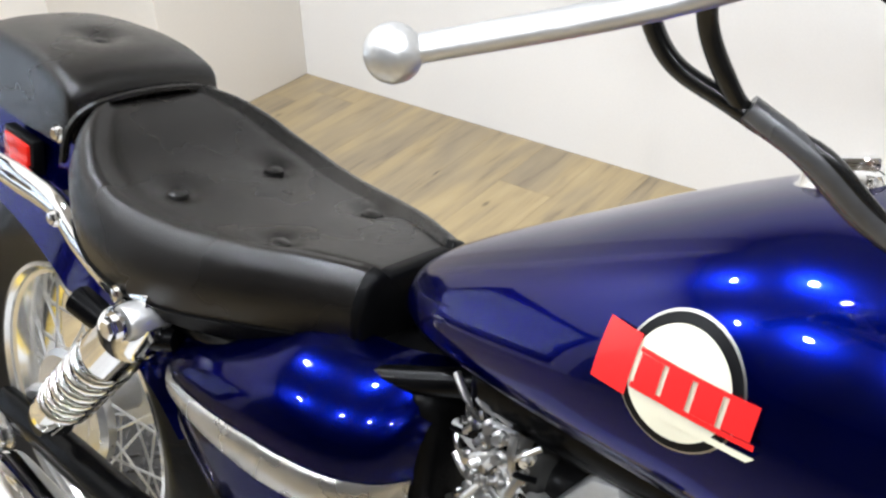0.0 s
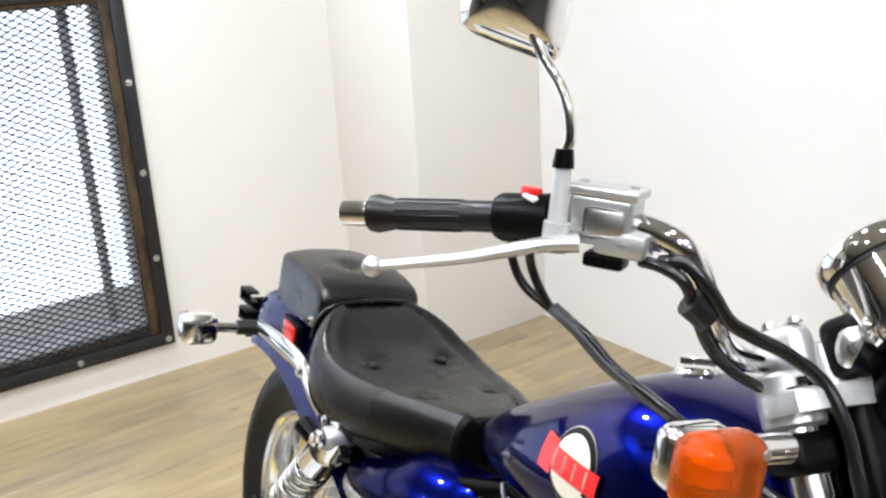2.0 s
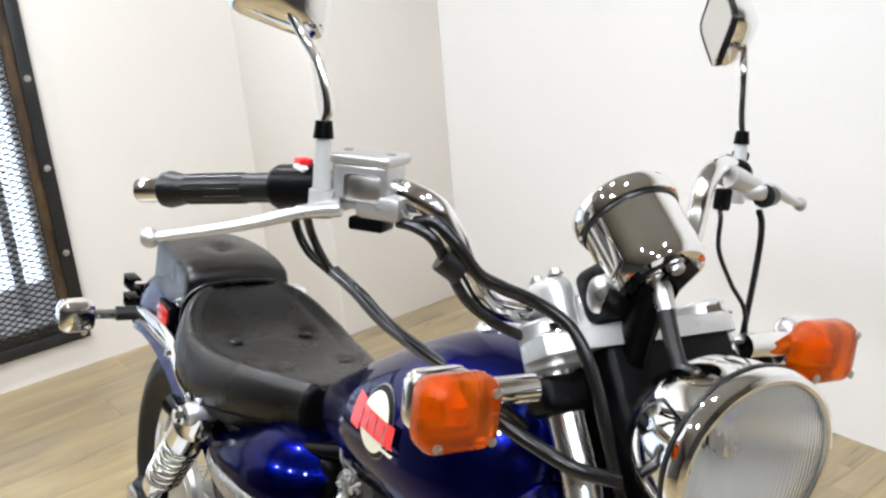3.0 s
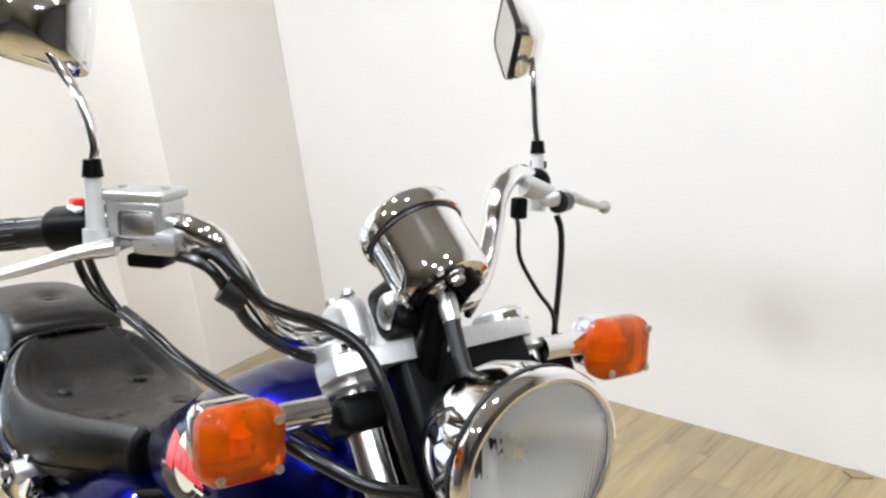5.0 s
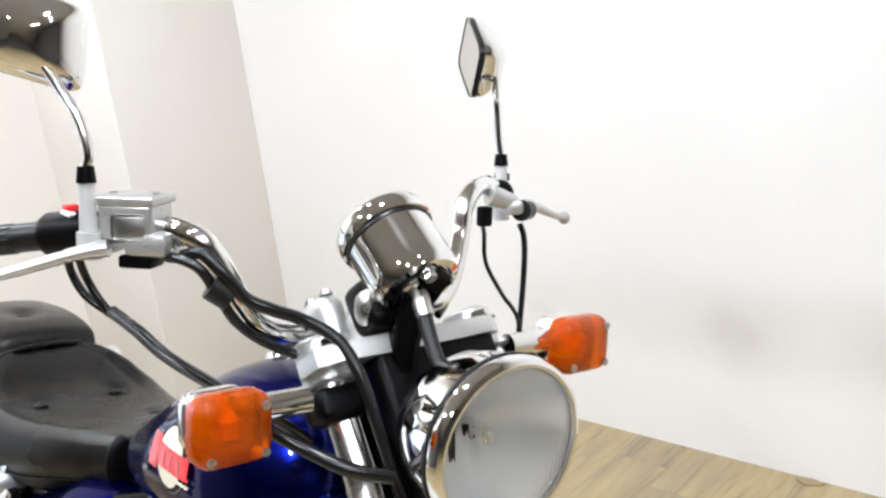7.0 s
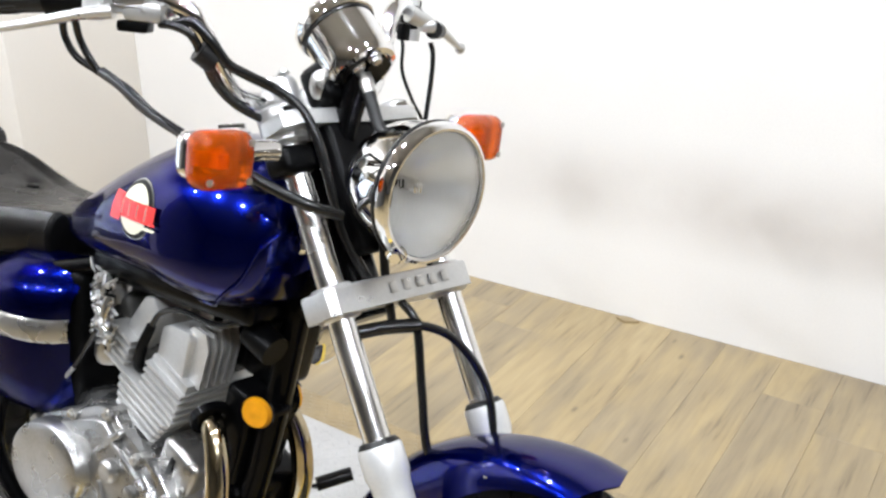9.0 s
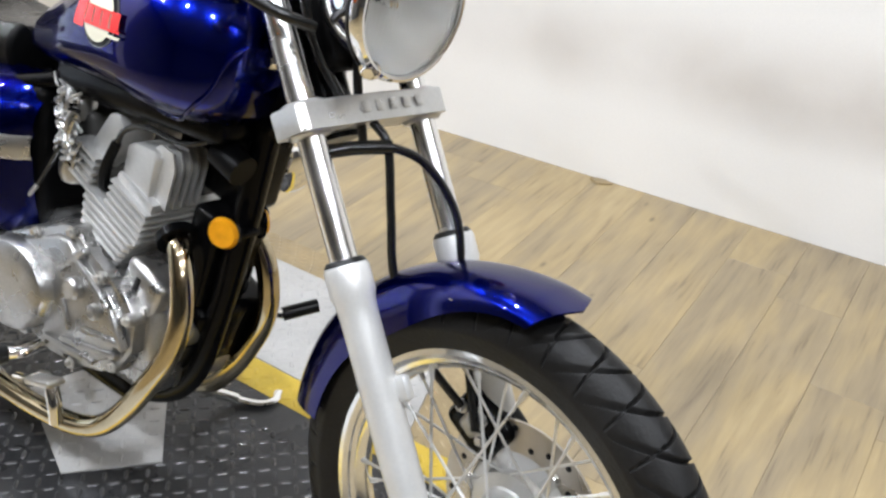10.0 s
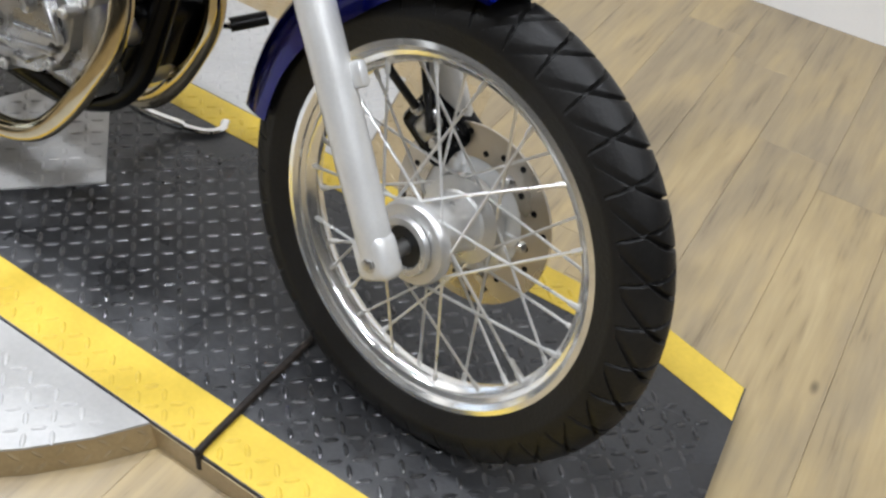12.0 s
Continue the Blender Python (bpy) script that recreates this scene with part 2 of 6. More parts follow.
    rr.inputs[3].default_value, rr.inputs[4].default_value = 0.26, 0.44
    b.inputs["Specular IOR Level"].default_value = 0.75
    link(rr.outputs[0], b.inputs["Roughness"])
    bp = t.nodes.new("ShaderNodeBump")
    bp.inputs["Strength"].default_value, bp.inputs["Distance"].default_value = 0.25, 0.001
    link(grain, bp.inputs["Height"])
    link(bp.outputs[0], b.inputs["Normal"])
    return m


PLANK = wood_floor()


def clear_glass(name, tint=(1, 1, 1), rough=0.0, waves=0.0, wave_scale=120.0):
    m = bpy.data.materials.new(name)
    m.use_nodes = True
    t = m.node_tree
    b = t.nodes["Principled BSDF"]
    b.inputs["Base Color"].default_value = (*tint, 1)
    b.inputs["Transmission Weight"].default_value = 1.0
    b.inputs["Roughness"].default_value = rough
    b.inputs["IOR"].default_value = 1.45
    if waves:
        co, w, bp = t.nodes.new("ShaderNodeTexCoord"), t.nodes.new("ShaderNodeTexWave"), t.nodes.new("ShaderNodeBump")
        w.bands_direction = "Y"
        w.inputs["Scale"].default_value = wave_scale
        bp.inputs["Strength"].default_value, bp.inputs["Distance"].default_value = waves, 0.002
        t.links.new(co.outputs["Object"], w.inputs[0])
        t.links.new(w.outputs[0], bp.inputs["Height"])
        t.links.new(bp.outputs[0], b.inputs["Normal"])
    return m


LENS = clear_glass("headlight_glass", (0.99, 1.0, 1.0), 0.02, 0.06, 60)
PANE = clear_glass("window_glass", (0.95, 0.98, 1.0))


# ---- mesh helpers ----
def part(name, bm, material, parent=None, label="", smooth=38.0, kind=""):
    """Links a bmesh as one mesh object under a thing or a part."""
    bmesh.ops.recalc_face_normals(bm, faces=bm.faces)
    me = bpy.data.meshes.new(name)
    bm.to_mesh(me)
    bm.free()
    for m in material if isinstance(material, (list, tuple)) else [material]:
        me.materials.append(m)
    me.shade_smooth()
    me.set_sharp_from_angle(angle=radians(smooth))
    ob = new(name, me)
    ob.parent = parent
    return tagged(ob, label, kind=kind)


def thing(name, label, category, m=None, group=""):
    ob = new(name)
    ob.empty_display_size = 0.1
    if m is not None:
        ob.matrix_world = m
    return tagged(ob, label, category, group)


def box(size, centre=(0, 0, 0), rot=(0, 0, 0), bevel=0.0, seg=2, bm=None):
    bm = bm or bmesh.new()
    got = bmesh.ops.create_cube(bm, size=1.0)
    vs = got["verts"]
    bmesh.ops.transform(bm, matrix=pose(*centre, *rot) @ Matrix.Diagonal((*size, 1)), verts=vs)
    if bevel:
        es = list({e for v in vs for e in v.link_edges})
        bmesh.ops.bevel(bm, geom=es, offset=bevel, segments=seg, profile=0.5, affect="EDGES")
    return bm


def catmull(points, steps):
    ps = [Vector(p) for p in points]
    ps = [ps[0] * 2 - ps[1], *ps, ps[-1] * 2 - ps[-2]]
    out = []
    for i in range(1, len(ps) - 2):
        a, b, c, d = ps[i - 1:i + 3]
        for k in range(steps):
            u = k / steps
            out.append(0.5 * (2 * b + (c - a) * u + (2 * a - 5 * b + 4 * c - d) * u * u + (3 * b - a - 3 * c + d) * u ** 3))
    out.append(ps[-2])
    return out


def tube(points, radius, sides=12, steps=6, bm=None, flat=1.0, caps=True):
    """A round tube along a smooth line; radius: one number or one for each point."""
    bm = bm or bmesh.new()
    line = catmull(points, steps) if steps > 1 else [Vector(p) for p in points]
    n = len(line)
    radii = radius if isinstance(radius, (list, tuple)) else [radius] * len(points)
    up = None
    rings = []
    for i, p in enumerate(line):
        d = (line[min(i + 1, n - 1)] - line[max(i - 1, 0)]).normalized()
        if up is None:
            up = d.orthogonal().normalized() if abs(d.z) > 0.95 else Vector((0, 0, 1))
        side = d.cross(up).normalized()
        up = side.cross(d).normalized()
        u = i / (n - 1) * (len(radii) - 1)
        k = min(int(u), len(radii) - 2)
        r = radii[k] + (radii[k + 1] - radii[k]) * (u - k)
        rings.append([bm.verts.new(p + (side * math.cos(a) + up * math.sin(a) * flat) * r) for a in (2 * math.pi * j / sides for j in range(sides))])
    for a, b in zip(rings, rings[1:]):
        for j in range(sides):
            bm.faces.new((a[j], a[(j + 1) % sides], b[(j + 1) % sides], b[j]))
    if caps:
        bm.faces.new(rings[0][::-1])
        bm.faces.new(rings[-1])
    return bm


def along(a, b, roll=0.0):
    """A pose at a whose z axis points to b."""
    return Matrix.Translation(a) @ (Vector(b) - Vector(a)).to_track_quat("Z", "Y").to_matrix().to_4x4() @ pose(0, 0, 0, 0, 0, roll)


def lathe(profile, m=None, sides=32, bm=None, closed=False):
    """Turns (radius, height) pairs round the z axis of m."""
    bm = bm or bmesh.new()
    m = m or Matrix.Identity(4)
    rings = []
    for r, h in profile:
        if r < 1e-6:
            rings.append([bm.verts.new(m @ Vector((0, 0, h)))] * sides)
        else:
            rings.append([bm.verts.new(m @ Vector((r * math.cos(2 * math.pi * j / sides), r * math.sin(2 * math.pi * j / sides), h))) for j in range(sides)])
    pairs = list(zip(rings, rings[1:])) + ([(rings[-1], rings[0])] if closed else [])
    for a, b in pairs:
        for j in range(sides):
            vs = []
            for v in (a[j], a[(j + 1) % sides], b[(j + 1) % sides], b[j]):
                if v not in vs:
                    vs.append(v)
            if len(vs) > 2:
                bm.faces.new(vs)
    return bm


def loft(sections, bm=None, caps=True, closed=True):
    bm = bm or bmesh.new()
    rings = [[bm.verts.new(p) for p in s] for s in sections]
    n = len(rings[0])
    for a, b in zip(rings, rings[1:]):
        for j in range(n if closed else n - 1):
            bm.faces.new((a[j], a[(j + 1) % n], b[(j + 1) % n], b[j]))
    if caps and closed:
        bm.faces.new(rings[0][::-1])
        bm.faces.new(rings[-1])
    return bm


def catmull4(keys, steps):
    ks = [np.array(k, float) for k in keys]
    ks = [ks[0] * 2 - ks[1], *ks, ks[-1] * 2 - ks[-2]]
    out = []
    for i in range(1, len(ks) - 2):
        a, b, c, d = ks[i - 1:i + 3]
        for k in range(steps):
            u = k / steps
            out.append(0.5 * (2 * b + (c - a) * u + (2 * a - 5 * b + 4 * c - d) * u * u + (3 * b - a - 3 * c + d) * u ** 3))
    out.append(ks[-2])
    return out


def plate(outline, thick, m=None, bevel=0.0, bm=None):
    """A flat outline in x, y, given a thickness along z."""
    bm = bm or bmesh.new()
    m = m or Matrix.Identity(4)
    lo = [bm.verts.new(m @ Vector((x, y, 0))) for x, y in outline]
    hi = [bm.verts.new(m @ Vector((x, y, thick))) for x, y in outline]
    n = len(lo)
    bm.faces.new(lo[::-1])
    top = bm.faces.new(hi)
    for j in range(n):
        bm.faces.new((lo[j], lo[(j + 1) % n], hi[(j + 1) % n], hi[j]))
    if bevel:
        bmesh.ops.bevel(bm, geom=list(top.edges), offset=bevel, segments=2, profile=0.5, affect="EDGES")
    return bm


def moved(bm, m):
    bmesh.ops.transform(bm, matrix=m, verts=bm.verts)
    return bm


def bolt(m, r=0.006, h=0.005, bm=None):
    """A hexagon head with a washer, standing on the xy plane of m."""
    bm = bm or bmesh.new()
    lathe([(0, 0), (r * 1.35, 0), (r * 1.35, h * 0.25), (0, h * 0.25)], m, 16, bm)
    lathe([(0, h * 0.25), (r, h * 0.25), (r, h * 0.85), (r * 0.8, h), (0, h)], m, 6, bm)
    return bm


# ---- the room ----
WEST, NORTH, EAST, SOUTH = -2.2, 2.25, 6.5, -6.0
PILLAR_X, PILLAR_Y = -1.70, 1.73
WIN = (-0.78, 1.01, 0.125, 1.262)


def room():
    t = 0.16
    tagged(part("wall_north", box((EAST - WEST + 2 * t, t, CEILING), ((EAST + WEST) / 2, NORTH + t / 2, CEILING / 2)), WALL_N), "white painted plaster wall with a soft brownish band low down", "wall", kind="structure")
    tagged(part("wall_east", box((t, NORTH - SOUTH, CEILING), (EAST + t / 2, (NORTH + SOUTH) / 2, CEILING / 2)), FARWALL), "plain grey wall added out of view, toned dark", "wall", kind="structure")
    tagged(part("wall_south", box((EAST - WEST + 2 * t, t, CEILING), ((EAST + WEST) / 2, SOUTH - t / 2, CEILING / 2)), FARWALL), "plain grey wall added out of view, toned dark", "wall", kind="structure")
    y0, y1, z0, z1 = WIN
    # unseen south end of the west wall, made dark to deepen reflections
    split = -1.15
    tagged(part("wall_west_unseen", box((t, split - SOUTH, CEILING), (WEST - t / 2, (split + SOUTH) / 2, CEILING / 2)), FARWALL), "plain grey wall added out of view, toned dark", "wall", kind="structure")
    bm = box((t, y0 - split, CEILING), (WEST - t / 2, (y0 + split) / 2, CEILING / 2))
    box((t, NORTH - y1, CEILING), (WEST - t / 2, (y1 + NORTH) / 2, CEILING / 2), bm=bm)
    box((t, y1 - y0, z0), (WEST - t / 2, (y0 + y1) / 2, z0 / 2), bm=bm)
    box((t, y1 - y0, CEILING - z1), (WEST - t / 2, (y0 + y1) / 2, (CEILING + z1) / 2), bm=bm)
    tagged(part("wall_west", bm, WALL), "white painted wall with a low barred window", "wall", kind="structure")
    bm = box((PILLAR_X - WEST, NORTH - PILLAR_Y, CEILING), ((PILLAR_X + WEST) / 2, (NORTH + PILLAR_Y) / 2, CEILING / 2), bevel=0.004)
    tagged(part("wall_pillar", bm, WALL), "white boxed-in column in the corner of the room", "wall", kind="structure")
    tagged(part("ceiling", box((EAST - WEST + 2 * t, NORTH - SOUTH + 2 * t, 0.12), ((EAST + WEST) / 2, (NORTH + SOUTH) / 2, CEILING + 0.06)), FARCEIL), "plain off-white ceiling", "ceiling", kind="structure")
    fl = tagged(part("floor", box((EAST - WEST + 2 * t, NORTH - SOUTH + 2 * t, 0.1), ((EAST + WEST) / 2, (NORTH + SOUTH) / 2, -0.054)), UNDER), "oak-look vinyl plank floor", "floor", kind="structure")
    return fl


FLOOR = room()


MULLION = 0.877


def window():
    y0, y1, z0, z1 = WIN
    x = WEST - 0.12
    ob = tagged(part("window_1", box((0.05, y1 - y0, 0.05), (x, (y0 + y1) / 2, z0 + 0.025), bevel=0.004), PVC), "bright frosted window behind a steel mesh guard", "window", kind="structure")
    for k, (yy, zz, sy, sz) in enumerate(((y0 + 0.025, (z0 + z1) / 2, 0.05, z1 - z0), (y1 - 0.025, (z0 + z1) / 2, 0.05, z1 - z0), ((y0 + y1) / 2, z1 - 0.025, y1 - y0, 0.05))):
        part("window_frame", box((0.05, sy, sz), (x, yy, zz), bevel=0.004), PVC, ob)
    part("window_mullion", box((0.03, 0.030, z1 - z0 - 0.06), (x + 0.012, MULLION, (z0 + z1) / 2), bevel=0.004), OLDBAR, ob, "grey upright window bar")
    part("lower_panel", box((0.02, y1 - y0 - 0.02, 0.30 - z0), (x + 0.01, (y0 + y1) / 2, (0.30 + z0) / 2), bevel=0.003), PVC, ob, "pale lower window panel")
    for k in range(28):
        part("ladder_rung", box((0.012, 0.034, 0.005), (x + 0.034, MULLION, 0.33 + k * 0.033), (35 if k % 2 else -35, 0, 0)), OLDBAR, ob)
    part("window_sill", box((0.10, y1 - y0, 0.02), (WEST - 0.06, (y0 + y1) / 2, z0 + 0.06), bevel=0.004), PVC, ob)
    pane = part("pane", box((0.006, y1 - y0 - 0.09, z1 - z0 - 0.09), (x, (y0 + y1) / 2, (z0 + z1) / 2)), PANE, ob)
    pane.visible_shadow = False
    tagged(part("backdrop", box((0.02, 3.4, 3.0), (WEST - 0.55, 0.2, 0.9)), DAYLIGHT), "pale overcast daylight outside the window", "backdrop", kind="structure")


window()


def mesh_guard():
    """Angle-steel frame with timber packing and expanded metal, bolted over the window."""
    y0, y1, z0, z1 = -0.80, 1.03, 0.107, 1.282
    x = WEST
    g = thing("window_guard", "dark steel window guard with expanded metal mesh and bolted frame", "window guard")
    w = 0.042
    for name, c, s in (("frame_rail", (x + 0.012, (y0 + y1) / 2, z0 + w / 2), (0.022, y1 - y0, w)), ("frame_rail", (x + 0.012, (y0 + y1) / 2, z1 - w / 2), (0.022, y1 - y0, w)),
                       ("frame_stile", (x + 0.0125, y1 - w / 2, (z0 + z1) / 2), (0.023, w, z1 - z0 - 2 * w)), ("frame_stile", (x + 0.0125, y0 + w / 2, (z0 + z1) / 2), (0.023, w, z1 - z0 - 2 * w))):
        part(name, box(s, c, bevel=0.002), FRAMESTEEL, g)
    iw = 0.034
    for name, c, s in (("packing_strip", (x + 0.007, y1 - w - iw / 2, (z0 + z1) / 2), (0.012, iw, z1 - z0 - 2 * w)), ("packing_strip", (x + 0.007, y0 + w + iw / 2, (z0 + z1) / 2), (0.012, iw, z1 - z0 - 2 * w)),
                       ("packing_strip", (x + 0.006, (y0 + y1) / 2, z1 - w - 0.01), (0.010, y1 - y0 - 2 * w, 0.02)), ("packing_strip", (x + 0.006, (y0 + y1) / 2, z0 + w + 0.012), (0.010, y1 - y0 - 2 * w, 0.024))):
        part(name, box(s, c, bevel=0.002), OLDWOOD, g, "weathered brown timber strip")
    for k in range(5):
        for y in (y1 - 0.022, y0 + 0.022):
            part("bolt", bolt(pose(x + 0.0245, y, z1 - 0.02 - k * (z1 - z0 - 0.04) / 4, 0, 90, 0), 0.008, 0.006), STEEL, g)
    for k in range(1, 6):
        for z in (z0 + 0.021, z1 - 0.021):
            part("bolt", bolt(pose(x + 0.0235, y1 - 0.022 - k * 0.29, z, 0, 90, 0), 0.008, 0.006), STEEL, g)
    # expanded metal: zigzag strands
    verts, faces = [], []
    a0, a1, b0, b1 = y0 + w + 0.004, y1 - w - 0.004, z0 + w + 0.004, z1 - w - 0.004
    dy, dz, h = 0.038, 0.0103, 0.0029
    rows, cols = int((b1 - b0) / (2 * dz)), int((a1 - a0) / dy)
    for r in range(rows):
        for s in (0, 1):
            zc = b0 + dz + r * 2 * dz
            for c in range(cols):
                sa, sb = (1 if (c + s) % 2 else -1), (1 if (c + 1 + s) % 2 else -1)
                p, q = (a0 + c * dy, zc + sa * dz * 0.93), (a0 + (c + 1) * dy, zc + sb * dz * 0.93)
                n = len(verts)
                for (yy, zz) in (p, q):
                    verts += [(x + 0.014, yy, zz - h), (x + 0.017, yy, zz - h * 0.6), (x + 0.016, yy, zz + h), (x + 0.013, yy, zz + h * 0.6)]
                faces += [(n + i, n + (i + 1) % 4, n + 4 + (i + 1) % 4, n + 4 + i) for i in range(4)]
    me = bpy.data.meshes.new("expanded_mesh")
    me.from_pydata(verts, [], faces)
    me.materials.append(MESHSTEEL)
    ob = new("expanded_mesh", me)
    ob.parent = g


mesh_guard()

# ---- ceiling lights ----
def ceiling_light(m):
    g = thing("ceiling_light", "round white surface-mounted ceiling light, switched on", "ceiling light", m, "ceiling lights")
    part("housing", lathe([(0, 0), (0.13, 0), (0.13, -0.04), (0.100, -0.05), (0.065, -0.05), (0.065, -0.045), (0, -0.045)]), CEIL, g)
    part("diffuser", lathe([(0, -0.047), (0.06, -0.047), (0.06, -0.049), (0, -0.053)]), LAMPGLOW, g)
    return g


first = ceiling_light(pose(*LAMPS[0], CEILING))
for lx, ly in LAMPS[1:]:
    copy_thing(first, pose(lx, ly, CEILING))

# ---- the lift ----
LIFT_TOP = 0.05
LX0, LX1, LY0, LY1 = -1.10, 1.19, 0.372, 0.982
LIFT_TURN = pose(0.6, 0.68, 0) @ pose(0, 0, 0, 0, 0, -2.4) @ pose(-0.6, -0.68, 0)


def studs(x0, x1, y0, y1, z, pitch, material, parent, inside=None, seed=3):
    """Raised lozenges of tread plate in alternating directions, as one mesh."""
    rng = random.Random(seed)
    verts, faces = [], []
    L, W, H = pitch * 0.54, pitch * 0.17, 0.0019
    nx, ny = int((x1 - x0) / pitch), int((y1 - y0) / pitch)
    for i in range(nx):
        for j in range(ny):
            cx, cy = x0 + (i + 0.5) * pitch, y0 + (j + 0.5) * pitch
            if inside and not inside(cx, cy):
                continue
            a = radians(45 if (i + j) % 2 else -45) + rng.uniform(-0.04, 0.04)
            c, s = math.cos(a), math.sin(a)
            n = len(verts)
            for u, v, h in ((-1, 0, 0), (-0.45, -1, 0), (0.45, -1, 0), (1, 0, 0), (0.45, 1, 0), (-0.45, 1, 0), (-0.4, -0.4, 1), (0.4, -0.4, 1), (0.4, 0.4, 1), (-0.4, 0.4, 1)):
                verts.append((cx + c * u * L - s * v * W, cy + s * u * L + c * v * W, z + (H if h else -0.0004)))
            faces += [(n, n + 1, n + 6), (n + 1, n + 2, n + 7, n + 6), (n + 2, n + 3, n + 7), (n + 3, n + 4, n + 8), (n + 3, n + 8, n + 7), (n + 4, n + 5, n + 9, n + 8), (n + 5, n, n + 9), (n, n + 6, n + 9), (n + 6, n + 7, n + 8, n + 9)]
    me = bpy.data.meshes.new("tread_studs")
    me.from_pydata(verts, [], faces)
    me.materials.append(material)
    ob = new("tread_studs", me)
    ob.parent = parent
    tagged(ob, kind="stuff")
    return ob


def lift():
    g = thing("motorcycle_lift", "low motorcycle lift table with black tread-plate deck and yellow edge stripes", "motorcycle lift", LIFT_TURN)
    end = lambda y: 1.1746 + 0.10 * (0.939 - y)
    outline = [(LX0, LY0), (end(LY0), LY0), (end(0.942), 0.942), (1.03, LY1), (LX0, LY1)]
    part("deck", plate(outline, 0.046, pose(0, 0, LIFT_TOP - 0.046), 0.002), DECK, g)
    part("side_plate", box((end(LY0) - LX0, 0.002, 0.042), ((LX0 + end(LY0)) / 2, LY0 - 0.0008, 0.0215)), SKIRT, g, "side of the deck, coloured with the floor's brown reflection")
    near_stripe = [(LX0, LY0 + 0.002), (end(LY0) - 0.003, LY0 + 0.002), (end(LY0 + 0.078) - 0.003, LY0 + 0.080), (LX0, LY0 + 0.080)]
    far_stripe = [(LX0, LY1 - 0.072), (1.03, LY1 - 0.072), (end(0.870) - 0.003, 0.870), (end(0.940) - 0.003, 0.940), (1.03, LY1 - 0.002), (LX0, LY1 - 0.002)]
    for o in (near_stripe, far_stripe):
        part("edge_stripe", plate(o, 0.0008, pose(0, 0, LIFT_TOP)), STRIPE, g, "worn yellow painted edge stripe")
    studs(LX0 + 0.01, end(LY0 + 0.04) - 0.008, LY0 + 0.004, LY0 + 0.078, LIFT_TOP + 0.0009, 0.0247, STRIPE, g, seed=5)
    studs(LX0 + 0.01, 1.03, LY1 - 0.070, LY1 - 0.002, LIFT_TOP + 0.0009, 0.0247, STRIPE, g, seed=6)
    studs(LX0 + 0.01, 1.175, LY0 + 0.084, LY1 - 0.120, LIFT_TOP, 0.0247, STUD, g)
    return g


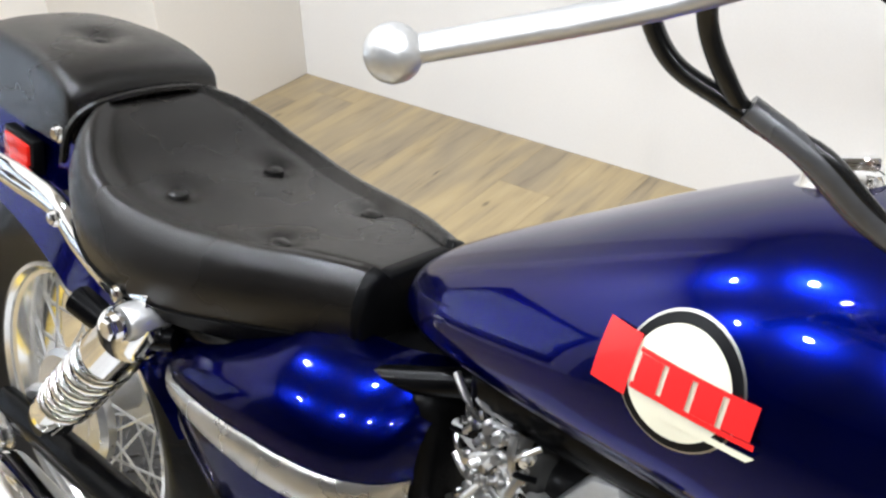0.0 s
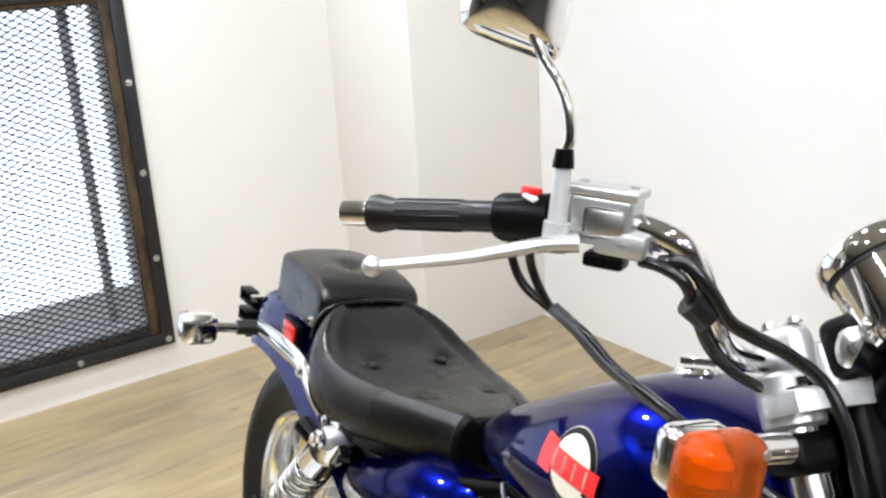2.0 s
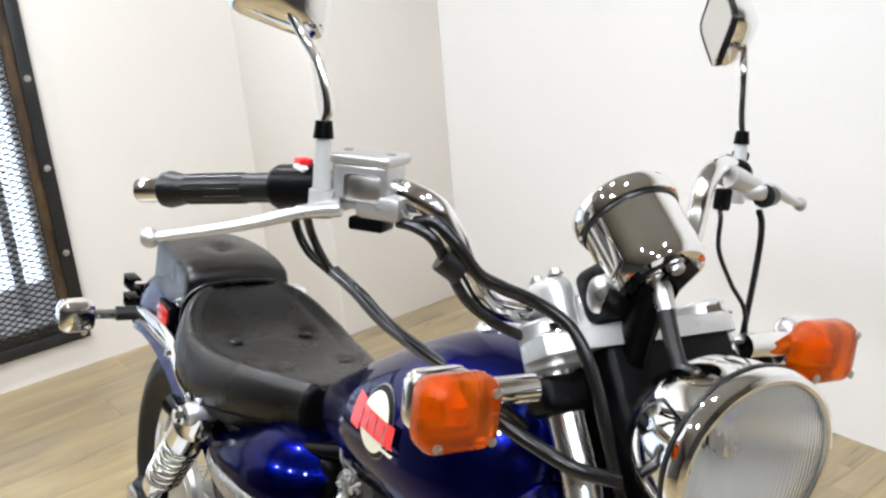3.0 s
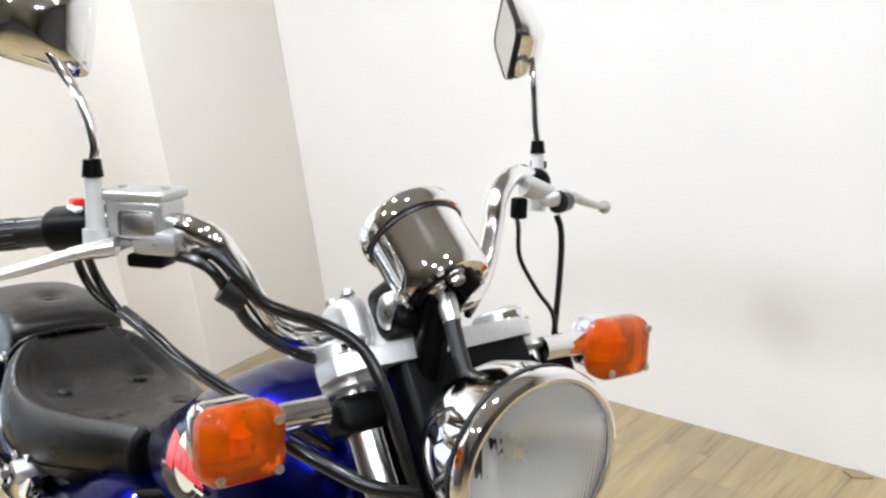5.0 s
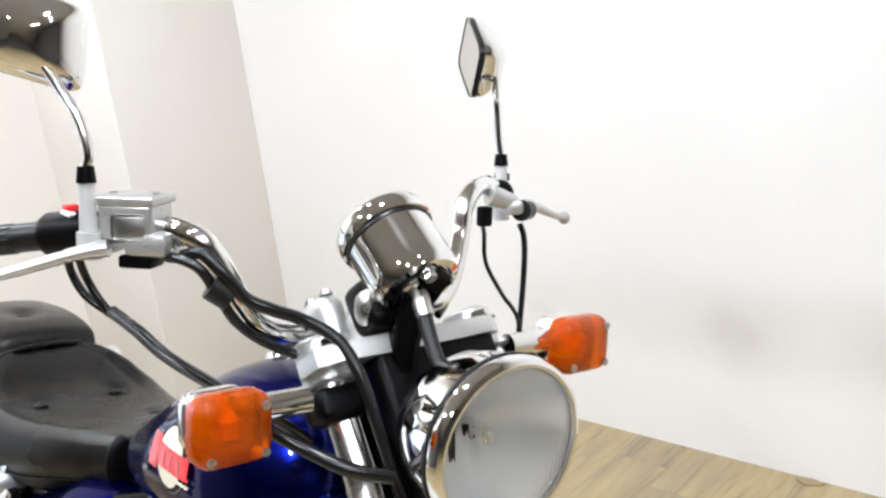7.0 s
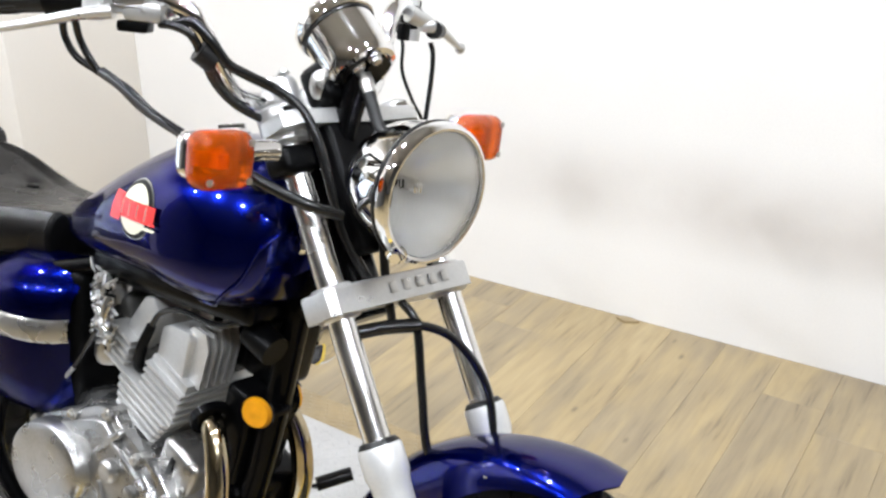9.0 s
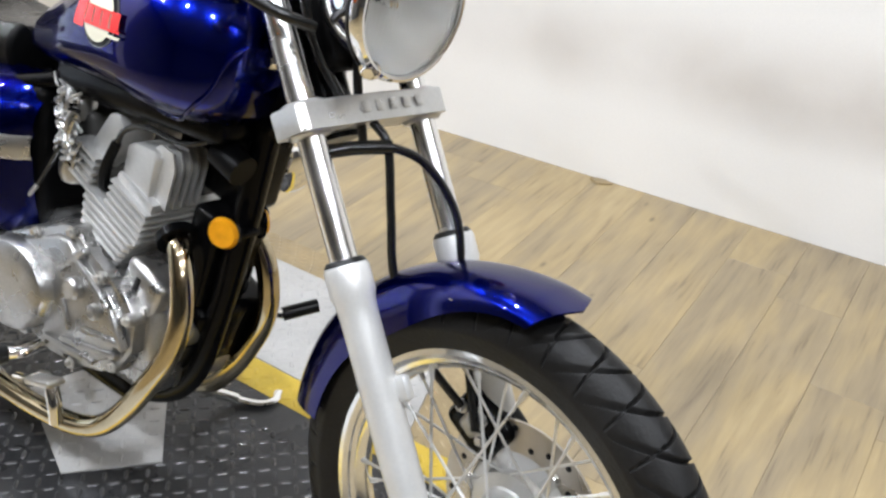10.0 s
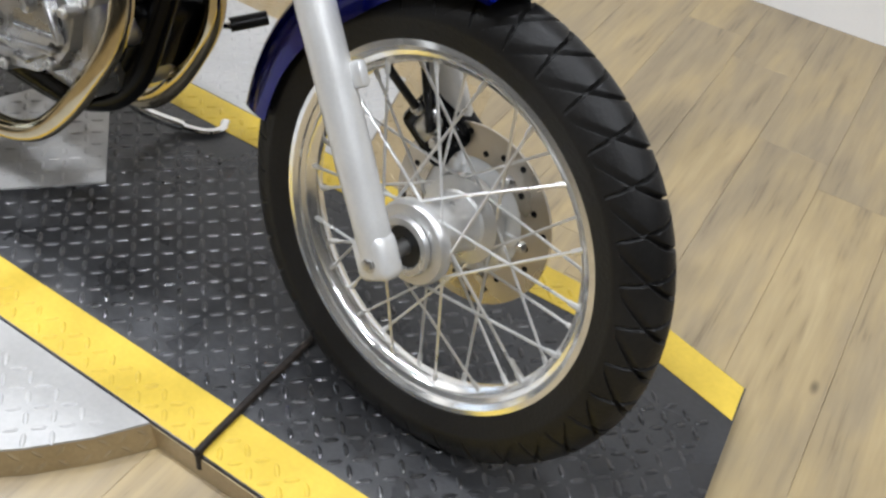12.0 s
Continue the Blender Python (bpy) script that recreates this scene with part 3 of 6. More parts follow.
def wing(name, y_in, side):
    """Grey tread-plate extension bolted to the long side of the lift, with a floor-tinted skirt down to the floor."""
    g = thing(name, "grey tread-plate side wing of the lift with a floor-tinted skirt", "lift wing", LIFT_TURN, group="lift wings")
    if side < 0:
        x_front, width, ramp = 0.557, 0.50, 0.008
    else:
        x_front, width, ramp = 0.42, 0.296, 0.140
    y_out = y_in + side * width
    if side < 0:
        arc = [(0.545 - 0.55 * d - 1.6 * d * d, y_in - d) for d in (width * k / 8 for k in range(9))]
    else:
        arc = [(x_front, y_in), (x_front - 0.10, y_out)]
    top = [(-0.9, y_in), *arc, (-0.9, y_out)]
    part("plate", plate(top, 0.004, pose(0, 0, LIFT_TOP - 0.005), 0.0008), TREADPLATE, g)
    low = [(x + ramp * (1.1 - 0.2 * i / (len(arc) - 1)), y + side * ramp * i / (len(arc) - 1)) for i, (x, y) in enumerate(arc)] + [(-0.9, y_out + side * ramp)]
    bm = bmesh.new()
    hi_v = [bm.verts.new((x, y, LIFT_TOP - 0.0055)) for x, y in top[1:]]
    lo_v = [bm.verts.new((x, y, 0.001)) for x, y in low]
    for k in range(len(hi_v) - 1):
        bm.faces.new((hi_v[k], hi_v[k + 1], lo_v[k + 1], lo_v[k]))
    bmesh.ops.recalc_face_normals(bm, faces=bm.faces)
    bmesh.ops.solidify(bm, geom=bm.faces[:], thickness=0.004)
    skirt = part("skirt", bm, SKIRT, g, "tread-plate skirt coloured with the floor's brown reflection")
    # lozenges on the skirt
    bm = bmesh.new()
    for k in range(len(low) - 1):
        a, b, c, d = Vector((*top[1 + k], LIFT_TOP - 0.0055)), Vector((*top[2 + k], LIFT_TOP - 0.0055)), Vector((*low[k], 0.001)), Vector((*low[k + 1], 0.001))
        nu, nv = max(2, int((b - a).length / 0.0247)), max(2, int((c - a).length / 0.0247))
        ex = (b - a).normalized()
        nz = ex.cross(c - a).normalized()
        nz = -nz if nz.z < 0 else nz
        ey = nz.cross(ex)
        for i in range(nu):
            for j in range(nv):
                u, v = (i + 0.5) / nu, (j + 0.5) / nv
                p = (a * (1 - u) + b * u) * (1 - v) + (c * (1 - u) + d * u) * v
                turn = radians(45 if (i + j) % 2 else -45)
                e1, e2 = ex * math.cos(turn) + ey * math.sin(turn), ey * math.cos(turn) - ex * math.sin(turn)
                ring = [bm.verts.new(p + e1 * s1 * 0.0108 + e2 * s2 * 0.0034 + nz * h) for s1, s2, h in ((-1, 0, 0), (-0.4, -1, 0), (0.4, -1, 0), (1, 0, 0), (0.4, 1, 0), (-0.4, 1, 0))]
                mid = [bm.verts.new(p + e1 * s1 * 0.0108 + nz * 0.0018) for s1 in (-0.45, 0.45)]
                for f3 in ((0, 1, 6), (1, 2, 7), (1, 7, 6), (2, 3, 7), (3, 4, 7), (4, 5, 6), (4, 6, 7), (5, 0, 6)):
                    bm.faces.new([(ring + mid)[q] for q in f3])
    part("skirt_studs", bm, SKIRT, g, kind="stuff")

    def inside(x, y):
        a = (y - y_in) / (side * width)
        reach = 0.545 - 0.55 * (y_in - y) - 1.6 * (y_in - y) ** 2 if side < 0 else x_front - 0.10 * a
        return 0.02 < a < 0.97 and x < reach - 0.014
    ys = sorted((y_in + side * 0.012, y_out))
    studs(-0.88, x_front, ys[0], ys[1], LIFT_TOP - 0.001, 0.0247, TREADPLATE, g, inside, seed=9)
    return g


lift()
wing("lift_wing", LY0 - 0.002, -1)
wing("lift_wing", LY1 + 0.002, 1)


def jack_plate():
    g = thing("tread_plate_offcut", "square grey tread-plate offcut lying on the black deck", "metal plate")
    o = [(-0.205, 0.685), (0.02, 0.575), (0.135, 0.69), (-0.007, 0.84), (-0.16, 0.80)]
    part("plate", plate(o, 0.004, pose(0, 0, LIFT_TOP + 0.0018), 0.0008), TREADPLATE, g)

    def inside(x, y):
        turns = [(b[0] - a[0]) * (y - a[1]) - (b[1] - a[1]) * (x - a[0]) for a, b in zip(o, o[1:] + o[:1])]
        return min(turns) > 0.0016
    studs(-0.21, 0.14, 0.57, 0.85, LIFT_TOP + 0.0058, 0.0247, TREADPLATE, g, inside, seed=12)
    return g


jack_plate()


def tie_bar():
    g = thing("tie_bar", "thin black steel rod with a hooked end across the deck", "steel rod")
    part("rod", tube([(0.617, 0.372, 0.02), (0.617, 0.372, 0.050), (0.617, 0.38, 0.0565), (0.617, 0.5, 0.0565), (0.618, 0.66, 0.0565)], 0.0055, 8, 4), RUST, g)
    return g


tie_bar()


def vinyl_chip():
    g = thing("vinyl_chip", "small torn chip of floor vinyl at the foot of the wall", "debris")
    o = [(0.222, 2.228), (0.250, 2.214), (0.272, 2.222), (0.290, 2.236), (0.262, 2.246), (0.236, 2.244)]
    part("chip", plate(o, 0.006, pose(0, 0, 0.0004), 0.002), SKIRT, g)


vinyl_chip()

# ---- the motorcycle ----
BIKE = thing("motorcycle", "dark blue cruiser motorcycle with chrome parts, leaning on its side stand", "motorcycle", pose(-0.67, 0.6845, 0.05, -12, 0, -5.5))
FRONT = pose(0, -0.018, 0.3) @ pose(0, 0, 0, -2.3) @ pose(0, 0, -0.3)
STEER = pose(1.455, 0.0227, 0.309) @ pose(0, 0, 0, 1.9, 0, -4.8) @ pose(-1.452, 0, -0.312)
BARS = pose(1.07, 0.013, 1.018) @ pose(0, 0, 0, 1.9, 0, -4.5) @ pose(-1.07, 0, -1.0)
REAR_AXLE, FRONT_AXLE = Vector((0.06, 0, 0.306)), Vector((1.452, 0, 0.312))


def tyre_mesh(radius, rim_r, half, crown, groove, n=900, k=32):
    """A tyre turned round the y axis; groove(angle, s) is the depth of the tread there, s from -1 to 1 across."""
    verts, faces = [], []
    h = radius - rim_r
    for i in range(n):
        a = 2 * math.pi * i / n
        for j in range(k + 1):
            s = -1 + 2 * j / k
            ph = s * radians(118)
            y = half * math.sin(ph) / 1.0 if abs(ph) < math.pi / 2 else half * math.copysign(1, ph) * (1 - 0.66 * (abs(ph) - math.pi / 2))
            r = rim_r + h * (1 - crown) + h * crown * math.cos(ph) if abs(ph) < math.pi / 2 else rim_r + h * (1 - crown) * (1 - (abs(ph) - math.pi / 2) / radians(28))
            r -= groove(a, ph / (math.pi / 2)) if abs(ph) < math.pi / 2 else 0
            verts.append((r * math.cos(a), y, r * math.sin(a)))
    for i in range(n):
        for j in range(k):
            p, q = i * (k + 1), ((i + 1) % n) * (k + 1)
            faces.append((p + j, p + j + 1, q + j + 1, q + j))
    bm = bmesh.new()
    vs = [bm.verts.new(v) for v in verts]
    for fc in faces:
        bm.faces.new([vs[x] for x in fc])
    return bm


def arc_grooves(count, depth, width):
    """Hooked grooves: each runs back along one shoulder, bends and crosses the tread to the other, with its mirror image half a step on."""
    def groove(a, s):
        u = (a / (2 * math.pi) * count) % 1.0
        deep = 0.0
        for sign, shift in ((1, 0.0), (-1, 0.5)):
            t = s * sign
            if -0.90 < t < 0.86:
                c = shift + 0.16 * (t + 0.9) + 1.05 * max(0.0, t + 0.15) ** 2.0
                slope = 0.16 + 2.1 * max(0.0, t + 0.15)
                w = width * math.sqrt(1 + (slope * 1.6) ** 2)
                d = abs((u - c + 0.5) % 1.0 - 0.5)
                if d < 1.5 * w:
                    deep = max(deep, depth * min(1.0, max(0.0, (1.5 - d / w) / 0.9)))
        return deep
    return groove


def wheel(name, centre, radius, rim_r, half, rim_half, m, groove, label, steps=900, across=32):
    """Hub with tyre, chrome rim and laced spokes; local y is the axle."""
    place = m @ Matrix.Translation(centre)
    to_y = pose(0, 0, 0, -90)
    hub = part(name, moved(lathe([(0, -0.058), (0.024, -0.058), (0.050, -0.056), (0.054, -0.05), (0.054, -0.042), (0.030, -0.036), (0.026, 0), (0.030, 0.034), (0.058, 0.040), (0.060, 0.052), (0.03, 0.056), (0, 0.056)], to_y, 40), place), ALLOY, BIKE, label)
    part("tyre", moved(tyre_mesh(radius, rim_r + 0.004, half, 0.62, groove, steps, across), place), TYRE, hub, "black road tyre with curved tread grooves", smooth=50)
    prof = [(rim_r + 0.012, -rim_half), (rim_r + 0.014, -rim_half + 0.003), (rim_r + 0.004, -rim_half + 0.005), (rim_r - 0.006, -rim_half + 0.012), (rim_r - 0.012, -0.010), (rim_r - 0.016, 0), (rim_r - 0.012, 0.010), (rim_r - 0.006, rim_half - 0.012),
            (rim_r + 0.004, rim_half - 0.005), (rim_r + 0.014, rim_half - 0.003), (rim_r + 0.012, rim_half), (rim_r + 0.000, rim_half + 0.0015), (rim_r - 0.006, rim_half - 0.0035), (rim_r - 0.0065, rim_half - 0.007), (rim_r - 0.0125, rim_half - 0.010), (rim_r - 0.0145, rim_half - 0.0145), (rim_r - 0.022, 0.006), (rim_r - 0.023, 0), (rim_r - 0.022, -0.006), (rim_r - 0.0145, -rim_half + 0.0145), (rim_r - 0.0125, -rim_half + 0.010), (rim_r - 0.0065, -rim_half + 0.007), (rim_r - 0.006, -rim_half + 0.0035), (rim_r, -rim_half - 0.0015)]
    part("rim", moved(lathe(prof, to_y, 96, closed=True), place), RIM, hub, "chrome spoked rim")
    return hub, place, rim_r


def spokes(hub, place, rim_r, count=36):
    """Crossed spokes, each with its nipple, sharing two meshes."""
    made = {}
    for k in range(count):
        a = 2 * math.pi * (k + 0.5) / count
        side = 1 if k % 2 else -1
        lean = 1 if (k // 2) % 2 else -1
        if (side, lean) not in made:
            hubr = 0.050
            b = lean * radians(62)
            p = Vector((hubr * math.cos(-b), side * 0.046, hubr * math.sin(-b)))
            q = Vector((rim_r - 0.016, side * 0.006, 0))
            bm = tube([p, q], 0.0019, 6, 1)
            d = (q - p).normalized()
            tube([q - d * 0.016, q - d * 0.004, q + d * 0.004], [0.0032, 0.0036, 0.0036], 6, 1, bm)
            me = bpy.data.meshes.new("spoke")
            bmesh.ops.recalc_face_normals(bm, faces=bm.faces)
            bm.to_mesh(me)
            bm.free()
            me.materials.append(SPOKE)
            made[(side, lean)] = me
        ob = new("spoke", made[(side, lean)])
        ob.parent = hub
        ob.matrix_local = place @ Matrix.Rotation(-a, 4, "Y")


def hub_face(hub, place):
    face = place @ pose(0, -0.0582, 0, 90)
    part("hub_ring", lathe([(0.026, 0), (0.036, 0), (0.038, 0.004), (0.036, 0.009), (0.028, 0.009), (0.026, 0.006)], face, 40, closed=True), ALLOY, hub)
    # flat black disc stands in for the shaded recess of the hub bore
    part("hub_bore_disc", lathe([(0, 0.001), (0.026, 0.001), (0.026, 0.004), (0, 0.004)], face, 32), RUBBER, hub, "black disc in place of the dark hub bore")
    part("axle", lathe([(0, 0.004), (0.010, 0.004), (0.010, 0.034), (0, 0.034)], face, 20), STEEL, hub)


FW = wheel("front_wheel", FRONT_AXLE, 0.309, 0.2265, 0.0375, 0.026, STEER, arc_grooves(36, 0.0070, 0.026), "spoked front wheel with silver hub", 1500, 84)
spokes(*FW)
hub_face(*FW[:2])
RW = wheel("rear_wheel", REAR_AXLE, 0.304, 0.190, 0.062, 0.042, Matrix.Identity(4), arc_grooves(20, 0.0045, 0.05), "spoked rear wheel with silver hub")
spokes(*RW)


def brake_disc():
    m = STEER @ Matrix.Translation(FRONT_AXLE) @ pose(0, 0.062, 0, -90)
    bm = lathe([(0.078, 0), (0.120, 0), (0.120, 0.004), (0.078, 0.004)], m, 72, closed=True)
    ob = part("brake_disc", bm, DISC, FW[0], "drilled steel brake disc")
    bm = lathe([(0.045, -0.006), (0.085, 0.0045), (0.085, 0.0065), (0.045, -0.002)], m, 48, closed=True)
    part("disc_carrier", bm, SLIDER, FW[0])
    for k in range(6):
        a = 2 * math.pi * k / 6
        arm = m @ pose(0, 0, 0, 0, 0, math.degrees(a))
        part("carrier_arm", moved(box((0.034, 0.016, 0.006), (0.066, 0, -0.001), (0, -14, 0), 0.002), arm), SLIDER, FW[0])
        part("carrier_bolt", bolt(arm @ pose(0.082, 0, 0.0, 180), 0.006, 0.006), STEEL, FW[0])
    part("hub_barrel", lathe([(0.030, -0.112), (0.036, -0.100), (0.033, -0.060), (0.038, -0.028), (0.056, -0.014), (0.058, -0.006), (0.030, -0.004)], m, 40, closed=True), SLIDER, FW[0], "bright cast wheel hub")
    for k in range(24):
        a = 2 * math.pi * k / 24
        r = 0.088 + 0.011 * (k % 3)
        bm = lathe([(0, -0.0006), (0.0042, -0.0006), (0.0042, 0.0046), (0, 0.0046)], m @ Matrix.Translation((r * math.cos(a), r * math.sin(a), 0)), 10)
        part("disc_hole", bm, DARKINK, FW[0], "dark drilled hole of the disc")
    # caliper behind the far fork leg
    bm = box((0.085, 0.055, 0.075), (1.375, 0.072, 0.40), (0, 30, 0), 0.014, 3)
    part("brake_caliper", moved(bm, STEER), BLACK, BIKE, "black front brake caliper")
    bm = box((0.035, 0.03, 0.050), (1.372, 0.056, 0.405), (0, 30, 0), 0.01, 3)
    part("caliper_bracket", moved(bm, STEER), CASE, BIKE)
    for dx, dz in ((-0.02, 0.014), (0.018, -0.016)):
        part("caliper_bolt", bolt(STEER @ pose(1.372 + dx, 0.043, 0.405 + dz, 90), 0.007, 0.008), STEEL, BIKE)


brake_disc()


def valve():
    m = STEER @ Matrix.Translation(FRONT_AXLE)
    a = radians(-36)
    d = Vector((math.cos(a), 0, math.sin(a)))
    part("valve", moved(tube([d * 0.208, d * 0.196, d * 0.192, d * 0.178], [0.004, 0.004, 0.0032, 0.0032], 8, 1), m), STEEL, FW[0], "tyre valve with a dust cap")


valve()

FORK_AXIS = Vector((-0.5299, 0, 0.8480))
SEAL = Vector((1.265, 0, 0.609))


def fork(side):
    """One telescopic fork leg: chrome stanchion, dust seal and cast slider."""
    y = -0.0135 + 0.0915 * side
    s = SEAL + Vector((0, y, 0))
    m = STEER
    top = s + FORK_AXIS * 0.385
    ob = part("fork_leg", moved(tube([s - FORK_AXIS * 0.01, top], 0.0165, 24, 1), m), FORKCHROME, BIKE, "polished chrome fork tube")
    ax = along(s, s - FORK_AXIS)
    L = 0.375
    prof = [(0, -0.003), (0.0245, -0.003), (0.0265, 0.002), (0.0265, 0.030), (0.0235, 0.040), (0.0225, 0.06), (0.0225, 0.24), (0.021, 0.30), (0.021, L - 0.02), (0.017, L - 0.004), (0, L)]
    part("slider", moved(lathe(prof, ax, 32), m), SLIDER, ob, "silver cast fork slider")
    part("dust_seal", moved(lathe([(0.0168, -0.010), (0.021, -0.009), (0.0245, -0.004), (0.0245, 0.0), (0.0168, 0.0)], ax, 28), m), RUBBER, ob, "black rubber dust seal")
    # axle clamp boss and pinch bolt
    foot = s - FORK_AXIS * (L - 0.03)
    bm = box((0.05, 0.036, 0.056), foot + Vector((0.0, 0.0, -0.004)), (0, -32, 0), 0.012, 3)
    part("axle_clamp", moved(bm, m), SLIDER, ob)
    bm = bolt(m @ pose(foot.x + 0.004, foot.y - side * -0.018, foot.z - 0.006, -90 * side), 0.0075, 0.006)
    part("pinch_bolt", bm, STEEL, ob)
    # mudguard lug
    lug = s - FORK_AXIS * 0.135
    part("mudguard_lug", moved(box((0.03, 0.014, 0.03), lug + Vector((0.024, side * -0.012, 0.002)), (0, -32, 0), 0.005), m), SLIDER, ob)
    return ob


fork(-1)
fork(1)


def triple_clamps():
    m = STEER
    c = SEAL + FORK_AXIS * 0.170
    tilt = -32
    half = [(0.026, -0.138), (-0.018, -0.138), (-0.028, -0.128), (-0.028, -0.085), (-0.020, -0.05), (-0.020, 0.05), (-0.028, 0.085), (-0.028, 0.128), (-0.018, 0.138), (0.026, 0.138), (0.034, 0.128), (0.036, 0.0), (0.034, -0.128)]
    part("lower_fork_clamp", moved(plate([(x, y * 0.905 if y < 0 else y * 0.80) for x, y in half], 0.032, pose(c.x, -0.0135, c.z, 0, tilt, 0) @ pose(0, 0, -0.016), 0.004), m), ALLOY, BIKE, "cast silver lower fork clamp")
    for k in range(5):
        part("raised_bar", moved(box((0.002, 0.012, 0.013), Vector(c) + Vector((0.031, -0.045 + 0.022 * k, 0.020)), (0, tilt, 0), 0.0008), m), STEEL, BIKE, "raised bar on the fork clamp")
    c2 = SEAL + FORK_AXIS * 0.378 + Vector((0.012, 0, 0.016))
    top = [(0.02, -0.130), (-0.018, -0.130), (-0.032, -0.11), (-0.036, -0.05), (-0.05, 0.0), (-0.036, 0.05), (-0.032, 0.11), (-0.018, 0.130), (0.02, 0.130), (0.03, 0.11), (0.026, 0.04), (0.026, -0.04), (0.03, -0.11)]
    part("upper_fork_clamp", moved(plate([(x, y * 0.94 if y < 0 else y * 0.74) for x, y in top], 0.019, pose(c2.x, -0.0135, c2.z, 0, tilt, 0) @ pose(0, 0, -0.012), 0.005), m), ALLOY, BIKE, "cast silver upper fork clamp")
    for y in (-0.105, 0.078):
        for at, lo, hi, r in ((SEAL + FORK_AXIS * 0.170, -0.020, 0.020, 0.0255), (SEAL + FORK_AXIS * 0.385, -0.022, 0.024, 0.0265)):
            q = at + Vector((0, y, 0))
            part("clamp_boss", moved(lathe([(0.0165, lo), (r - 0.003, lo), (r, lo + 0.003), (r, hi - 0.003), (r - 0.003, hi), (0.0165, hi)], along(q, q + FORK_AXIS), 28), m), ALLOY, BIKE, "cast silver boss round the fork tube")
        part("fork_cap", moved(bolt(pose(c2.x, y, c2.z, 0, tilt, 0) @ pose(0, 0, 0.007), 0.014, 0.012), m), CHROME, BIKE)
    for y in (-0.050, 0.034):
        r = part("handlebar_riser", lathe([(0, -0.004), (0.021, -0.004), (0.021, 0.006), (0.0165, 0.014), (0.0155, 0.044), (0, 0.044)], along((1.062, y, 0.925), (1.034, y, 0.962)), 20), ALLOY, BIKE, "silver cast handlebar riser")
        part("riser_clamp", box((0.048, 0.032, 0.056), (1.030, y, 0.958), (0, -30, 0), 0.014, 4), ALLOY, r)
        for dx in (-0.014, 0.014):
            part("clamp_bolt", bolt(pose(1.030, y, 0.958, 0, -30, 0) @ pose(dx, 0, 0.0275), 0.0055, 0.006), STEEL, r)
    # steering head and lower stem
    part("steering_head", moved(tube([SEAL + FORK_AXIS * 0.12 + Vector((-0.045, 0, 0)), SEAL + FORK_AXIS * 0.36 + Vector((-0.045, 0, 0))], 0.030, 24, 1), FRONT), BLACK, BIKE)
    # black shroud between the fork tubes behind the headlamp
    mid = SEAL + FORK_AXIS * 0.285
    part("headlight_bracket", moved(box((0.030, 0.150, 0.175), mid + Vector((0.012, 0, 0.030)), (0, -32, 0), 0.010, 3), m), PLASTIC, BIKE, "black plastic bracket behind the headlight")
    for y in (-0.112, 0.112):
        part("headlight_ear", moved(box((0.042, 0.050, 0.034), SEAL + FORK_AXIS * 0.345 + Vector((0.006, y, 0)), (0, -32, 0), 0.010, 3), m), PLASTIC, BIKE)


triple_clamps()


def front_mudguard():
    """Blue mudguard: an arched skin over the tyre, with side valances round the fork."""
    m = STEER @ Matrix.Translation(FRONT_AXLE)
    sections = []
    n = 48
    for i in range(n + 1):
        u = i / n
        a = radians(84.5 + (173 - 84.5) * u)
        ring = []
        s1 = min(1.0, max(0.0, u / 0.5))
        sag = 0.024 + 0.046 * s1 * s1 * (3 - 2 * s1) - 0.008 * max(0.0, u - 0.5)
        edge = 0.056 * (1.0 - 0.25 * max(0.0, u - 0.6))
        for k in range(19):
            s = -1 + 2 * k / 18
            y = edge * math.sin(s * math.pi / 2)
            drop = sag * (1 - math.cos(s * math.pi / 2)) ** 1.25
            swing = a - (radians(5) * (1 - abs(s)) if i == 0 else 0.0) + (radians(3) * (1 - abs(s)) if i == n else 0.0)
            r = 0.331 - drop
            ring.append(Vector((r * math.cos(swing), y, r * math.sin(swing))))
        sections.append(ring)
    bm = loft(sections, closed=False)
    bmesh.ops.recalc_face_normals(bm, faces=bm.faces)
    bmesh.ops.solidify(bm, geom=bm.faces[:], thickness=0.0025)
    ob = part("front_mudguard", moved(bm, m), BLUE, BIKE, "glossy dark blue front mudguard", smooth=50)
    for a, y in ((104, 0.046), (104, -0.046)):
        r = 0.302
        part("mudguard_bolt", bolt(m @ pose(r * math.cos(radians(a)), y, r * math.sin(radians(a)), 0, 0, 0), 0.006, 0.006), CHROME, ob)


front_mudguard()


